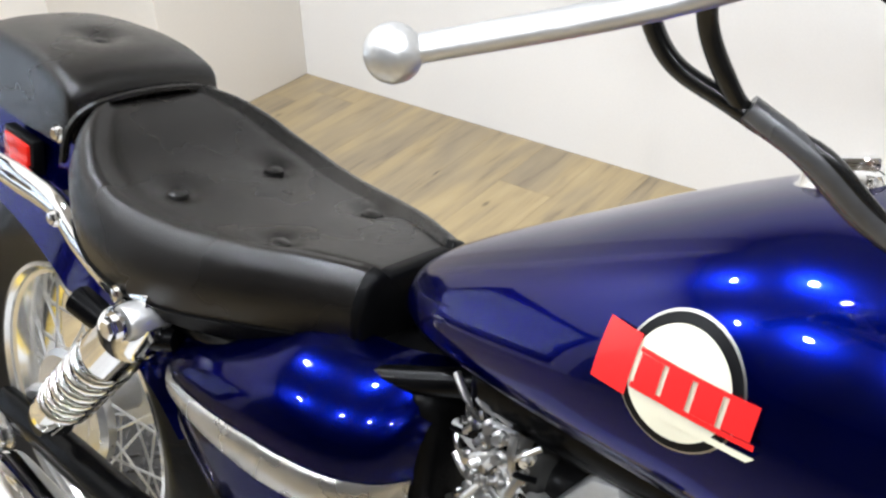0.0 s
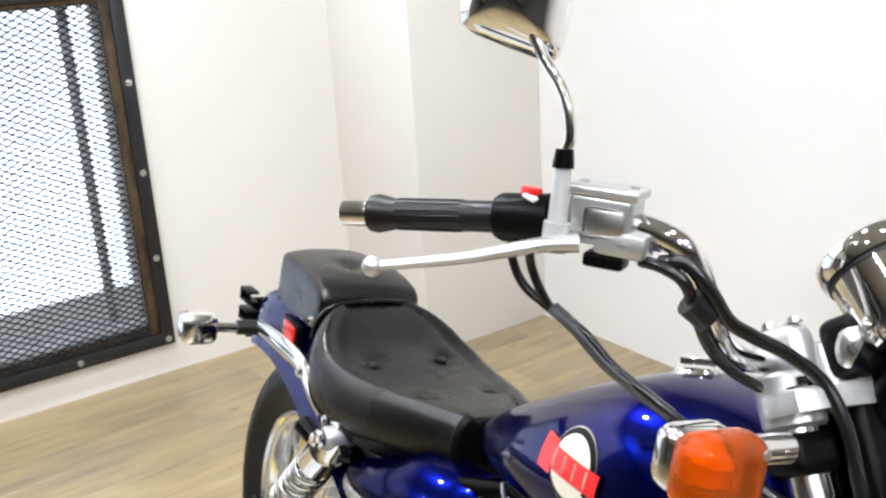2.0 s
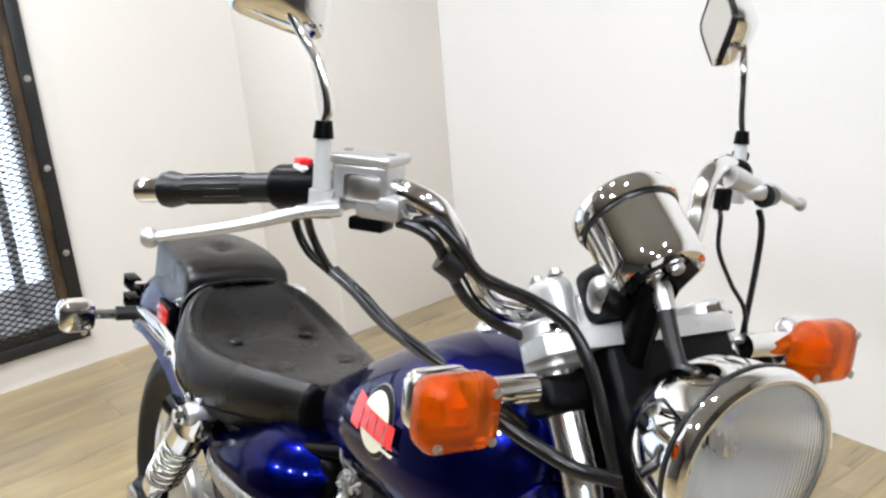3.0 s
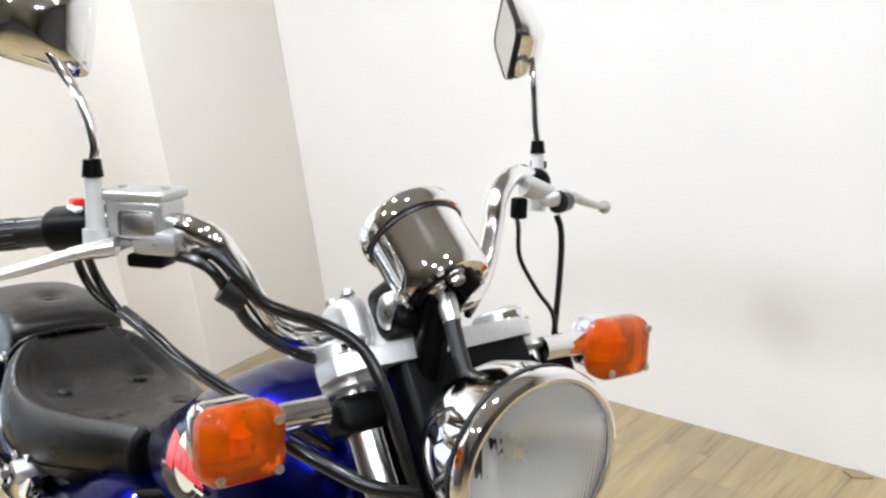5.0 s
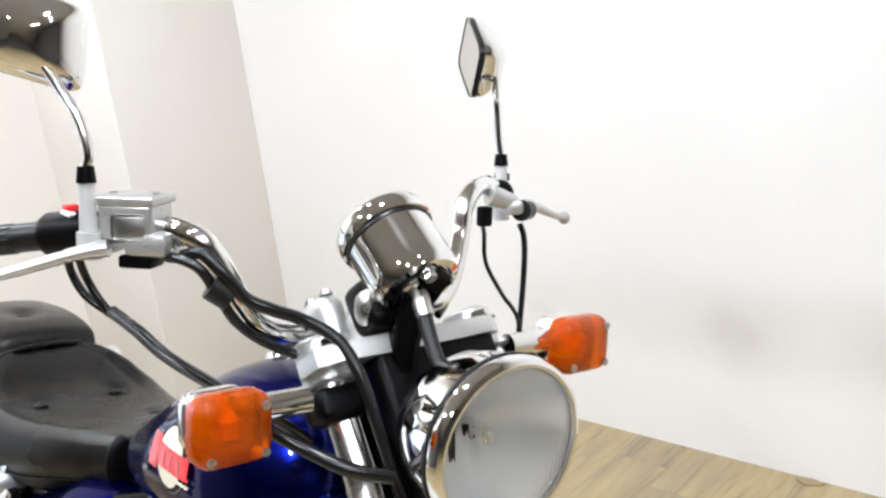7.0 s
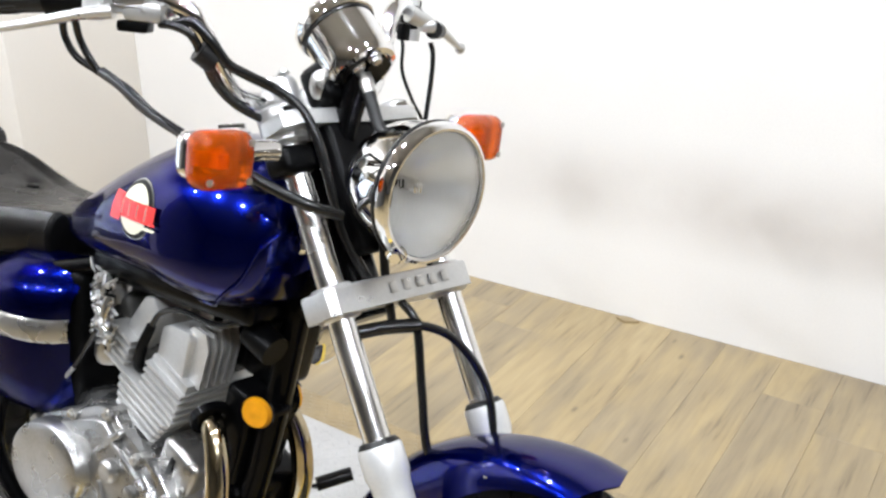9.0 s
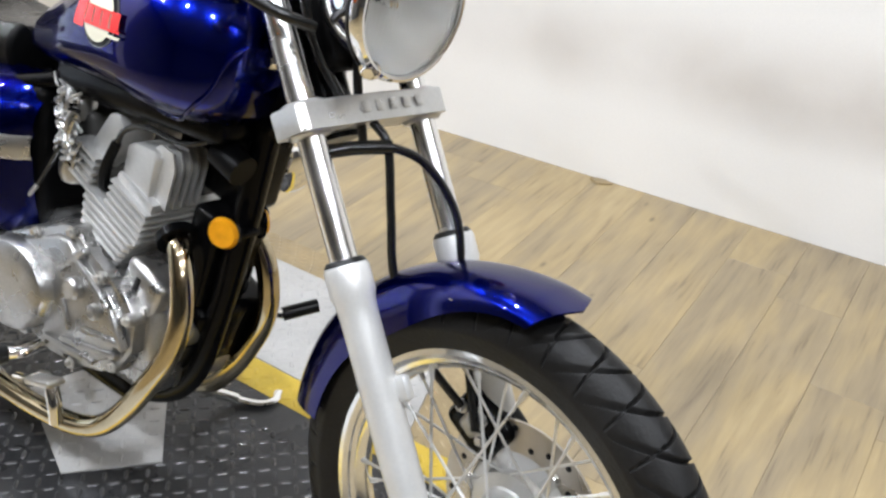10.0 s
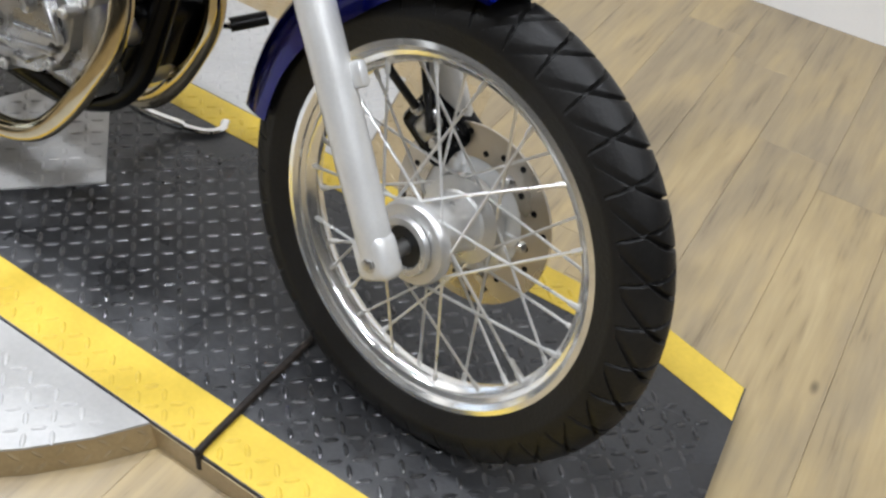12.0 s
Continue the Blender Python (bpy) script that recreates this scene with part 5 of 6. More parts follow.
def badge():
    """Cream disc with a dark ring and red shapes, laid on the tank's right side."""
    p, n = tank_side(0.878, 0.798)
    fwd = (Vector((1, 0, 0)) - n * n.x).normalized()
    up = n.cross(fwd).normalized()
    if up.z < 0:
        up = -up
    base = Matrix((fwd, up, n)).transposed().to_4x4()

    def lay(u, v, lift):
        q = p + fwd * u * 0.93 + up * v * 0.93
        s, _ = tank_side(q.x, q.z)
        return Vector((q.x, s.y - lift, q.z))

    def disc(r, lift, name, material, label):
        bm = bmesh.new()
        rings = []
        for k in range(1, 7):
            rings.append([bm.verts.new(lay(r * k / 6 * math.cos(a), r * k / 6 * math.sin(a), lift)) for a in (2 * math.pi * j / 40 for j in range(40))])
        mid = bm.verts.new(lay(0, 0, lift))
        for j in range(40):
            bm.faces.new((mid, rings[0][j], rings[0][(j + 1) % 40]))
        for a, b in zip(rings, rings[1:]):
            for j in range(40):
                bm.faces.new((a[j], a[(j + 1) % 40], b[(j + 1) % 40], b[j]))
        return part(name, bm, material, TANK_OB, label, smooth=60)
    disc(0.0420, 0.0008, "badge_outline", STEEL, "thin grey outline of the tank badge")
    disc(0.0405, 0.0016, "badge_ring", DARKINK, "dark ring of the tank badge")
    disc(0.0345, 0.0030, "badge_disc", CREAM, "cream disc of the tank badge")

    def block(u, v, w, h, name, label):
        """A flat red shape that follows the tank's skin."""
        bk = bmesh.new()
        n, k = 6, 4
        grid = [[bk.verts.new(lay(u + w * (a / n - 0.5), v + h * (b / k - 0.5) + u * 0.0175, 0.0046)) for b in range(k + 1)] for a in range(n + 1)]
        for a in range(n):
            for b in range(k):
                bk.faces.new((grid[a][b], grid[a + 1][b], grid[a + 1][b + 1], grid[a][b + 1]))
        return part(name, bk, RED, TANK_OB, label, smooth=60)
    block(-0.0445, -0.001, 0.0270, 0.0390, "badge_block", "large bold red block of the tank badge")
    for u, w in ((-0.0190, 0.0165), (0.0010, 0.0165), (0.0210, 0.0165), (0.0420, 0.0180)):
        block(u, -0.001, w, 0.0195, "badge_bar", "small red block of the tank badge")
    block(0.0125, -0.0125, 0.0830, 0.0036, "badge_bar", "thin red bar under the small blocks")
    block(0.0110, 0.0100, 0.0800, 0.0030, "badge_bar", "thin red bar over the small blocks")
    bm = bmesh.new()
    vs = [bm.verts.new(lay(u, v, 0.0040)) for u, v in ((-0.002, -0.0235), (0.052, -0.0225), (0.056, -0.0185), (0.0, -0.0190))]
    bm.faces.new(vs)
    part("badge_underline", bm, CREAM, TANK_OB, "small cream bar under the badge")


badge()


# seat: stations of x, half width, lower edge z, shoulder z, crown z
SEAT = [(0.162, 0.034, 0.692, 0.722, 0.734), (0.168, 0.066, 0.684, 0.732, 0.748), (0.184, 0.096, 0.670, 0.738, 0.755), (0.215, 0.126, 0.652, 0.728, 0.742), (0.270, 0.146, 0.630, 0.704, 0.714), (0.335, 0.146, 0.618, 0.692, 0.702), (0.400, 0.134, 0.622, 0.690, 0.704), (0.460, 0.117, 0.632, 0.696, 0.711), (0.510, 0.099, 0.640, 0.701, 0.716), (0.550, 0.082, 0.646, 0.703, 0.718), (0.570, 0.075, 0.649, 0.702, 0.717)]


def seat():
    rows = catmull4(SEAT, 6)
    secs = []
    for x, w, lo, sh, cr in rows:
        ring = []
        pf = float(np.interp(x, (0.165, 0.20, 0.24, 0.30, 0.40, 0.50, 0.57), (0.55, 0.66, 0.76, 0.80, 0.75, 0.70, 0.62)))
        for k in range(41):
            s = -1 + 2 * k / 40
            a = abs(s)
            if a < 0.55:
                y = w * pf * (a / 0.55)
                z = cr - 0.0075 + 0.0035 * (a / 0.55) ** 2 - (cr - sh) * 0.25 * (a / 0.55) ** 2 - 0.0035 * min(1.0, max(0.0, (x - 0.19) / 0.05)) * math.exp(-((a - 0.50) / 0.035) ** 2)
            else:
                t = (a - 0.55) / 0.45 * math.pi / 2
                edge = cr - (cr - sh) * 0.25 + 0.0005
                y = w * (pf + (1 - pf) * math.sin(t) ** 0.8) - 0.016 * max(0, t - 1.1)
                z = edge - (edge - lo) * (1 - math.cos(t))
            for bx, by in ((0.307, 0.060), (0.456, 0.058)):
                d2 = ((x - bx) ** 2 + (y - by) ** 2) / 0.019 ** 2
                z -= 0.010 * math.exp(-d2)
            ring.append(Vector((x, math.copysign(y, s), z)))
        secs.append(ring)
    bm = loft(secs, closed=False)
    ob = part("seat", bm, VINYL, BIKE, "black vinyl rider's seat with four buttons", smooth=70)
    # pan underneath and a front bib
    under = [[Vector((r[0], -r[1] * 0.97, r[2] + 0.004)), Vector((r[0], r[1] * 0.97, r[2] + 0.004)), Vector((r[0], r[1] * 0.9, r[2] - 0.014)), Vector((r[0], -r[1] * 0.9, r[2] - 0.014))] for r in rows]
    part("seat_pan", loft(under), PLASTIC, ob)
    def nose(x, k):
        mid = Vector((0, 0, 0.66))
        return [Vector((x, p.y * k, mid.z + (p.z - mid.z) * k)) for p in secs[-1]]
    part("seat_nose_bib", loft([nose(0.562, 1.012), nose(0.570, 1.025), nose(0.574, 1.0), nose(0.576, 0.93), nose(0.5755, 0.5)]), PLASTIC, ob, "smooth black front panel of the seat", smooth=60)
    for x, y, z in ((0.307, -0.060, 0.6955), (0.307, 0.060, 0.6955), (0.456, -0.058, 0.6990), (0.456, 0.058, 0.6990)):
        part("button", lathe([(0.0105, -0.003), (0.0100, 0.001), (0.006, 0.0034), (0, 0.0040)], pose(x, y, z - 0.0015), 16), VINYL, ob)
    return ob


seat()

PILLION = [(-0.062, 0.062, 0.712, 0.772), (-0.052, 0.075, 0.706, 0.786), (-0.02, 0.082, 0.702, 0.791), (0.06, 0.087, 0.700, 0.793), (0.115, 0.091, 0.702, 0.788), (0.150, 0.093, 0.704, 0.779), (0.164, 0.092, 0.708, 0.772), (0.169, 0.088, 0.714, 0.764)]


def pillion():
    rows = catmull4(PILLION, 5)
    secs = []
    for x, w, lo, hi in rows:
        ring = []
        for k in range(33):
            s = -1 + 2 * k / 32
            a = abs(s)
            if a < 0.5:
                y, z = w * 0.84 * a / 0.5, hi - 0.006 * (a / 0.5) ** 2.5
            elif a < 0.75:
                t = (a - 0.5) / 0.25 * math.pi / 2
                y, z = w * (0.84 + 0.14 * math.sin(t)), hi - 0.006 - 0.016 * (1 - math.cos(t))
            else:
                t = (a - 0.75) / 0.25
                y, z = w * (0.98 + 0.05 * t), hi - 0.022 - (hi - 0.022 - lo) * t
            d2 = ((x - 0.075) ** 2 + y ** 2) / 0.022 ** 2
            z -= 0.011 * math.exp(-d2)
            ring.append(Vector((x, math.copysign(y, s), z)))
        secs.append(ring)
    ob = part("pillion_seat", loft(secs), VINYL, BIKE, "black vinyl pillion pad with one button", smooth=70)
    part("button", lathe([(0.0105, -0.004), (0.0100, 0.0), (0.006, 0.0026), (0, 0.003)], pose(0.075, 0, 0.7835), 16), VINYL, ob)
    strap = [(0.164, -0.099, 0.690), (0.170, -0.093, 0.726), (0.174, -0.066, 0.746), (0.176, 0.0, 0.753), (0.174, 0.066, 0.746), (0.170, 0.093, 0.726), (0.164, 0.099, 0.690)]
    part("strap", tube(strap, 0.008, 8, 8, flat=0.6), VINYL, ob)
    part("strap_bolt", bolt(pose(0.160, -0.100, 0.718, 90, 0, 0), 0.007, 0.007), CHROME, ob)
    part("pad_base", box((0.235, 0.150, 0.014), (0.055, 0, 0.700), (0, -1, 0), 0.005), PLASTIC, ob)


pillion()


def rear_mudguard():
    secs = []
    n = 40
    for i in range(n + 1):
        u = i / n
        a = radians(26 + (129 - 26) * u)
        end = max(0.0, (u - 0.86) / 0.14)
        r0 = 0.437 - 0.045 * (1 - u) - 0.030 * end ** 2.5
        sag = (0.160 - 0.075 * u ** 3 - 0.02 * end ** 2) * (0.30 + 0.70 * min(1.0, u / 0.4))
        w = 0.078 - 0.006 * max(0.0, (u - 0.42) / 0.58) ** 1.8 - 0.018 * end ** 3
        ring = []
        for k in range(25):
            s = -1 + 2 * k / 24
            b = abs(s)
            y = math.copysign(w * (b / 0.62) ** 0.85 if b < 0.62 else w + 0.024 * (b - 0.62) / 0.38, s)
            drop = 0.018 * (min(b, 0.62) / 0.62) ** 3 + (sag - 0.018) * max(0.0, (b - 0.55) / 0.45) ** 1.15
            r = r0 - drop
            ring.append(Vector((0.06 + r * math.cos(a), y, 0.306 + r * math.sin(a))))
        secs.append(ring)
    bm = loft(secs, closed=False)
    bmesh.ops.recalc_face_normals(bm, faces=bm.faces)
    bmesh.ops.solidify(bm, geom=bm.faces[:], thickness=0.003)
    ob = part("rear_mudguard", bm, BLUE, BIKE, "glossy dark blue rear mudguard", smooth=50)
    rf = part("rear_reflector", box((0.056, 0.010, 0.034), (0.066, -0.097, 0.668), (0, 2, -2), 0.003), REDLENS, ob, "red side reflector")
    part("reflector_base", box((0.068, 0.014, 0.046), (0.067, -0.0915, 0.668), (0, 2, -2), 0.003), PLASTIC, ob)
    for z in (0.657, 0.618):
        for dz in (-0.010, 0.010):
            part("plate_bracket", box((0.050, 0.022, 0.005), (-0.200, -0.075, z + dz), (0, 0, 0), 0.001), PLASTIC, ob)
        part("plate_bracket", box((0.005, 0.022, 0.016), (-0.222, -0.075, z), (0, 0, 0), 0.001), PLASTIC, ob)
    part("plate_bracket", box((0.012, 0.12, 0.09), (-0.235, 0.0, 0.600), (0, 15, 0), 0.003), PLASTIC, ob)


rear_mudguard()


def rear_rack():
    for s in (-1, 1):
        y = s
        line = [(0.372, 0.128 * y, 0.622), (0.32, 0.126 * y, 0.615), (0.245, 0.122 * y, 0.628), (0.185, 0.118 * y, 0.650), (0.10, 0.112 * y, 0.650), (0.0, 0.104 * y, 0.642), (-0.070, 0.098 * y, 0.634)]
        part("mudguard_stay", tube(line, [0.011, 0.014, 0.013, 0.012, 0.014, 0.012, 0.010], 14, 6, flat=1.3), CHROME, BIKE, "curved chrome mudguard stay")
        st = part("rear_turn_signal", tube([(-0.075, 0.100 * y, 0.632), (-0.080, 0.14 * y, 0.632)], 0.0135, 16, 1), RUBBER, BIKE, "chrome rear turn signal on a black rubber boot")
        part("stalk", tube([(-0.080, 0.138 * y, 0.632), (-0.083, 0.180 * y, 0.634)], 0.010, 16, 1), CHROME, st)
        bm = box((0.055, 0.066, 0.058), (-0.078, 0.212 * y, 0.636), (0, 0, 0), 0.018, 4)
        part("shell", bm, CHROME, st)
        part("lens", box((0.022, 0.054, 0.046), (-0.102, 0.212 * y, 0.636), (0, 0, 0), 0.009, 3), AMBER, st, "amber rear lens")
    for x, y, z in ((0.20, -0.131, 0.646), (0.33, -0.141, 0.618)):
        part("stay_bolt", bolt(pose(x, y, z, 90), 0.007, 0.006), CHROME, BIKE)


rear_rack()


def shock(s):
    a, b = Vector((0.362, 0.135 * s, 0.606)), Vector((0.172, 0.135 * s, 0.392))
    ax = along(a, b)
    L = (b - a).length
    ob = part("rear_shock", lathe([(0, -0.010), (0.018, -0.008), (0.024, 0.004), (0.026, 0.03), (0.031, 0.036), (0.031, 0.085), (0.024, 0.092), (0.012, 0.094), (0.011, L - 0.06), (0.026, L - 0.052), (0.028, L - 0.02), (0.020, L - 0.002), (0, L + 0.006)], ax, 32), CHROME, BIKE, "chrome rear shock absorber with a coil spring")
    coil = []
    turns, z0, z1 = 6.5, 0.088, L - 0.05
    for k in range(int(turns * 16) + 1):
        t = k / (turns * 16)
        ang = 2 * math.pi * turns * t
        coil.append(ax @ Vector((0.0265 * math.cos(ang), 0.0265 * math.sin(ang), z0 + (z1 - z0) * t)))
    part("spring", tube(coil, 0.0052, 10, 1), CHROME, ob, "bright coil spring")
    part("top_eye", moved(lathe([(0, -0.022), (0.016, -0.022), (0.018, -0.018), (0.018, 0.018), (0.016, 0.022), (0, 0.022)], pose(0, 0, 0, 90), 24), Matrix.Translation(a)), ALLOY, ob)
    part("top_nut", bolt(Matrix.Translation(a + Vector((0, 0.026 * s, 0))) @ pose(0, 0, 0, -90 * s), 0.011, 0.014), CHROME, ob)
    part("bottom_eye", moved(lathe([(0, -0.018), (0.016, -0.018), (0.016, 0.018), (0, 0.018)], pose(0, 0, 0, 90), 20), Matrix.Translation(b)), BLACK, ob)


shock(-1)
shock(1)


def swingarm():
    for s in (-1, 1):
        part("swingarm", tube([(0.50, 0.115 * s, 0.325), (0.30, 0.118 * s, 0.335), (0.12, 0.115 * s, 0.330), (0.015, 0.112 * s, 0.318)], [0.024, 0.022, 0.020, 0.020], 12, 5, flat=1.2), BLACK, BIKE, "black swingarm tube")
        part("axle_nut", bolt(pose(0.06, 0.134 * s, 0.308, -90 * s), 0.014, 0.014), STEEL, BIKE)
        part("chain_adjuster", box((0.05, 0.010, 0.03), (0.03, 0.132 * s, 0.312), (0, 0, 0), 0.003), STEEL, BIKE)
    part("brake_rod", tube([(0.62, -0.128, 0.24), (0.35, -0.125, 0.285), (0.12, -0.115, 0.36)], 0.0042, 8, 4), CHROME, BIKE)
    part("brake_arm", tube([(0.10, -0.095, 0.375), (0.04, -0.09, 0.34), (0.06, -0.085, 0.31)], 0.008, 8, 3), ALLOY, BIKE)
    part("brake_plate", lathe([(0, 0), (0.075, 0), (0.082, -0.008), (0.078, -0.022), (0.03, -0.030), (0, -0.030)], Matrix.Translation(REAR_AXLE + Vector((0, -0.055, 0))) @ pose(0, 0, 0, -90) @ pose(0, 0, 0, 180), 40), ALLOY, BIKE, "cast silver rear brake plate")
    part("pillion_peg_bracket", tube([(0.385, -0.115, 0.585), (0.33, -0.140, 0.580), (0.275, -0.150, 0.592)], [0.012, 0.014, 0.016], 12, 4), BLACK, BIKE)


swingarm()


def exhaust():
    right = [(0.945, -0.055, 0.520), (0.968, -0.064, 0.508), (0.990, -0.074, 0.470), (0.999, -0.080, 0.420), (0.990, -0.086, 0.370), (0.962, -0.092, 0.316), (0.930, -0.096, 0.265), (0.890, -0.101, 0.218), (0.850, -0.106, 0.192), (0.800, -0.112, 0.180), (0.72, -0.120, 0.176), (0.64, -0.128, 0.180)]
    part("exhaust_header", tube(right, 0.0162, 24, 4), WARMCHROME, BIKE, "heat-tinted chrome exhaust header pipe")
    left = [(x, -y, z) for x, y, z in right]
    part("exhaust_header", tube(left, 0.0162, 24, 4), WARMCHROME, BIKE, "heat-tinted chrome exhaust header pipe")
    for s in (-1, 1):
        part("exhaust_flange", moved(lathe([(0.018, -0.006), (0.028, -0.006), (0.028, 0.006), (0.018, 0.006)], along((0.950, 0.056 * s, 0.519), (0.972, 0.064 * s, 0.506)), 24, closed=True), Matrix.Identity(4)), BLACK, BIKE)
        line = [(0.66, 0.126 * s, 0.168), (0.56, 0.135 * s, 0.185), (0.40, 0.150 * s, 0.215), (0.24, 0.158 * s, 0.245), (0.10, 0.160 * s, 0.266), (0.078, 0.160 * s, 0.270)]
        part("muffler", tube(line, [0.021, 0.034, 0.043, 0.044, 0.040, 0.036], 28, 6), CHROME, BIKE, "long chrome muffler")


exhaust()


def frame_tubes():
    part("frame_downtube", tube([(1.06, 0, 0.80), (1.038, 0, 0.68), (1.010, 0, 0.52), (0.980, 0, 0.39), (0.945, 0, 0.29), (0.88, 0, 0.23), (0.76, 0, 0.20), (0.55, 0, 0.21)], 0.019, 16, 6), BLACK, BIKE, "black frame downtube")
    part("frame_backbone", tube([(1.09, 0, 0.82), (0.95, 0, 0.78), (0.75, 0, 0.69), (0.58, 0, 0.63), (0.40, 0, 0.61)], 0.021, 14, 5), BLACK, BIKE)
    for s in (-1, 1):
        part("frame_rail", tube([(0.82, 0.02 * s, 0.715), (0.70, 0.045 * s, 0.668), (0.55, 0.09 * s, 0.625), (0.38, 0.10 * s, 0.60), (0.15, 0.085 * s, 0.64)], 0.013, 12, 5), BLACK, BIKE)
        part("frame_side_tube", tube([(0.60, 0.095 * s, 0.62), (0.54, 0.105 * s, 0.48), (0.50, 0.11 * s, 0.33), (0.55, 0.09 * s, 0.22)], 0.015, 12, 5), BLACK, BIKE)
        part("gusset", box((0.07, 0.006, 0.11), (1.075, 0.022 * s, 0.745), (0, 12, 0), 0.002), BLACK, BIKE)
    part("coil", tube([(1.00, -0.040, 0.655), (1.045, -0.040, 0.64)], 0.021, 16, 1), PLASTIC, BIKE, "black ignition coil")
    for s in (-1, 1):
        rf = part("side_reflector", moved(lathe([(0, 0.010), (0.018, 0.009), (0.0215, 0.004), (0.0215, 0)], pose(1.033, -0.050, 0.556, 90, 0, 20) if s < 0 else pose(0.992, 0.050, 0.537, -90, 0, -20), 28), Matrix.Identity(4)), AMBER2, BIKE, "round yellow side reflector")
        part("reflector_cup", lathe([(0, -0.006), (0.020, -0.005), (0.0235, 0), (0.0235, 0.003), (0.0218, 0.003), (0.0216, 0)], pose(1.033, -0.050, 0.556, 90, 0, 20) if s < 0 else pose(0.992, 0.050, 0.537, -90, 0, -20), 28), BLACK, rf)
        part("reflector_bracket", box((0.03, 0.05, 0.008), (1.035 if s < 0 else 0.995, 0.028 * s, 0.553 if s < 0 else 0.537), (0, 0, 0), 0.002), BLACK, rf)


frame_tubes()


def engine():
    lean = 21
    m = pose(0.808, 0.008, 0.520, 0, lean, 0)
    part("crankcase", box((0.33, 0.170, 0.17), (0.775, 0.01, 0.345), (0, 0, 0), 0.030, 4), CASE, BIKE, "cast silver engine crankcase")
    part("cylinder_block", moved(box((0.085, 0.125, 0.075), (0.025, 0, -0.035), (0, 0, 0), 0.012), m), SHADEALLOY, BIKE, "air-cooled cylinder block, darkened as shade between the fins")
    for k in range(6):
        a, b = -0.025 - 0.0035 * k, 0.062 + 0.0042 * k
        fin = [(a, -0.074), (a + 0.010, -0.086), (b - 0.006, -0.086), (b, -0.080), (b, 0.080), (b - 0.006, 0.086), (a + 0.010, 0.086), (a, 0.074)]
        part("cooling_fin", moved(plate(fin, 0.0050, pose(0, 0, -0.0725 + 0.0122 * k), 0.0018), m), FINS, BIKE)
    part("cylinder_head", moved(box((0.135, 0.120, 0.060), (0.006, 0, 0.030), (0, 0, 0), 0.010), m), SHADEALLOY, BIKE)
    whole = [(-0.077, -0.086), (0.090, -0.086), (0.090, 0.086), (-0.077, 0.086)]
    pocket = [(-0.084, -0.086), (-0.031, -0.086), (-0.027, -0.050), (0.004, -0.050), (0.008, -0.086), (0.090, -0.086), (0.090, 0.086), (-0.084, 0.086)]
    for k in range(5):
        part("cooling_fin", moved(plate(whole if k == 0 else pocket, 0.0050, pose(0, 0, 0.0010 + 0.0122 * k), 0.0015), m), FINS, BIKE)
    upright = lambda y: Matrix(((1, 0, 0, 0), (0, 0, 1, y), (0, 1, 0, 0), (0, 0, 0, 1)))

    def prism(outline, y0, y1, bevel):
        """An outline in the engine's side plane, carried across from y0 to y1 with rounded edges."""
        bm = plate(outline, y1 - y0, upright(y0))
        bmesh.ops.bevel(bm, geom=list(bm.edges), offset=bevel, segments=2, profile=0.5, affect="EDGES")
        return moved(bm, m)
    rear_cover = [(-0.066, 0.050), (-0.066, 0.066), (-0.052, 0.118), (-0.034, 0.130), (-0.016, 0.116), (-0.014, 0.050)]
    front_cover = [(0.012, 0.050), (0.002, 0.106), (0.014, 0.119), (0.052, 0.134), (0.062, 0.128), (0.070, 0.062), (0.070, 0.050)]
    rib = [(0.040, 0.126), (0.050, 0.142), (0.074, 0.146), (0.088, 0.128), (0.097, 0.066), (0.070, 0.062)]
    for y0, y1 in ((-0.073, -0.006), (0.006, 0.073)):
        part("rocker_cover", prism(rear_cover, y0 + 0.003, y1 - 0.004, 0.005), FINS, BIKE, "cast silver rocker cover")
        if y0 > 0:
            continue
        fc = part("rocker_cover", prism(front_cover, y0, y1, 0.004), FINS, BIKE, "cast silver rocker cover with front ribs")
        part("cover_flange", prism([(0.008, 0.048), (0.008, 0.066), (0.088, 0.069), (0.088, 0.048)], y0 - 0.005, y1 + 0.003, 0.003), FINS, fc)
        for k in range(5):
            part("head_fin", moved(plate(rib, 0.0044, upright(y0 + 0.009 + 0.0132 * k), 0.0010), m), FINS, fc)
    part("spark_plug_cap", moved(tube([(-0.012, -0.050, 0.012), (-0.012, -0.076, 0.026), (-0.010, -0.084, 0.066), (-0.006, -0.084, 0.104)], [0.009, 0.0085, 0.0078, 0.0070], 12, 4), m), PLASTIC, BIKE, "black spark plug cap")
    part("spark_plug_lead", tube([m @ Vector((-0.006, -0.084, 0.100)), m @ Vector((0.000, -0.082, 0.130)), m @ Vector((0.030, -0.076, 0.156)), m @ Vector((0.085, -0.066, 0.172)), (0.985, -0.048, 0.662)], 0.0042, 8, 8), HOSE, BIKE, "black spark plug lead")
    # right-hand casing: stepped cover, raised rim, round dome and bosses
    side = lambda y: Matrix(((1, 0, 0, 0), (0, 0, -1, y), (0, 1, 0, 0), (0, 0, 0, 1)))
    cover = [(0.600, 0.300), (0.585, 0.355), (0.598, 0.402), (0.640, 0.430), (0.700, 0.450), (0.755, 0.478), (0.790, 0.482), (0.825, 0.458), (0.862, 0.436), (0.900, 0.428), (0.928, 0.396), (0.926, 0.345), (0.900, 0.308), (0.860, 0.284), (0.800, 0.268), (0.735, 0.266), (0.675, 0.274)]
    mid = (0.755, 0.365)
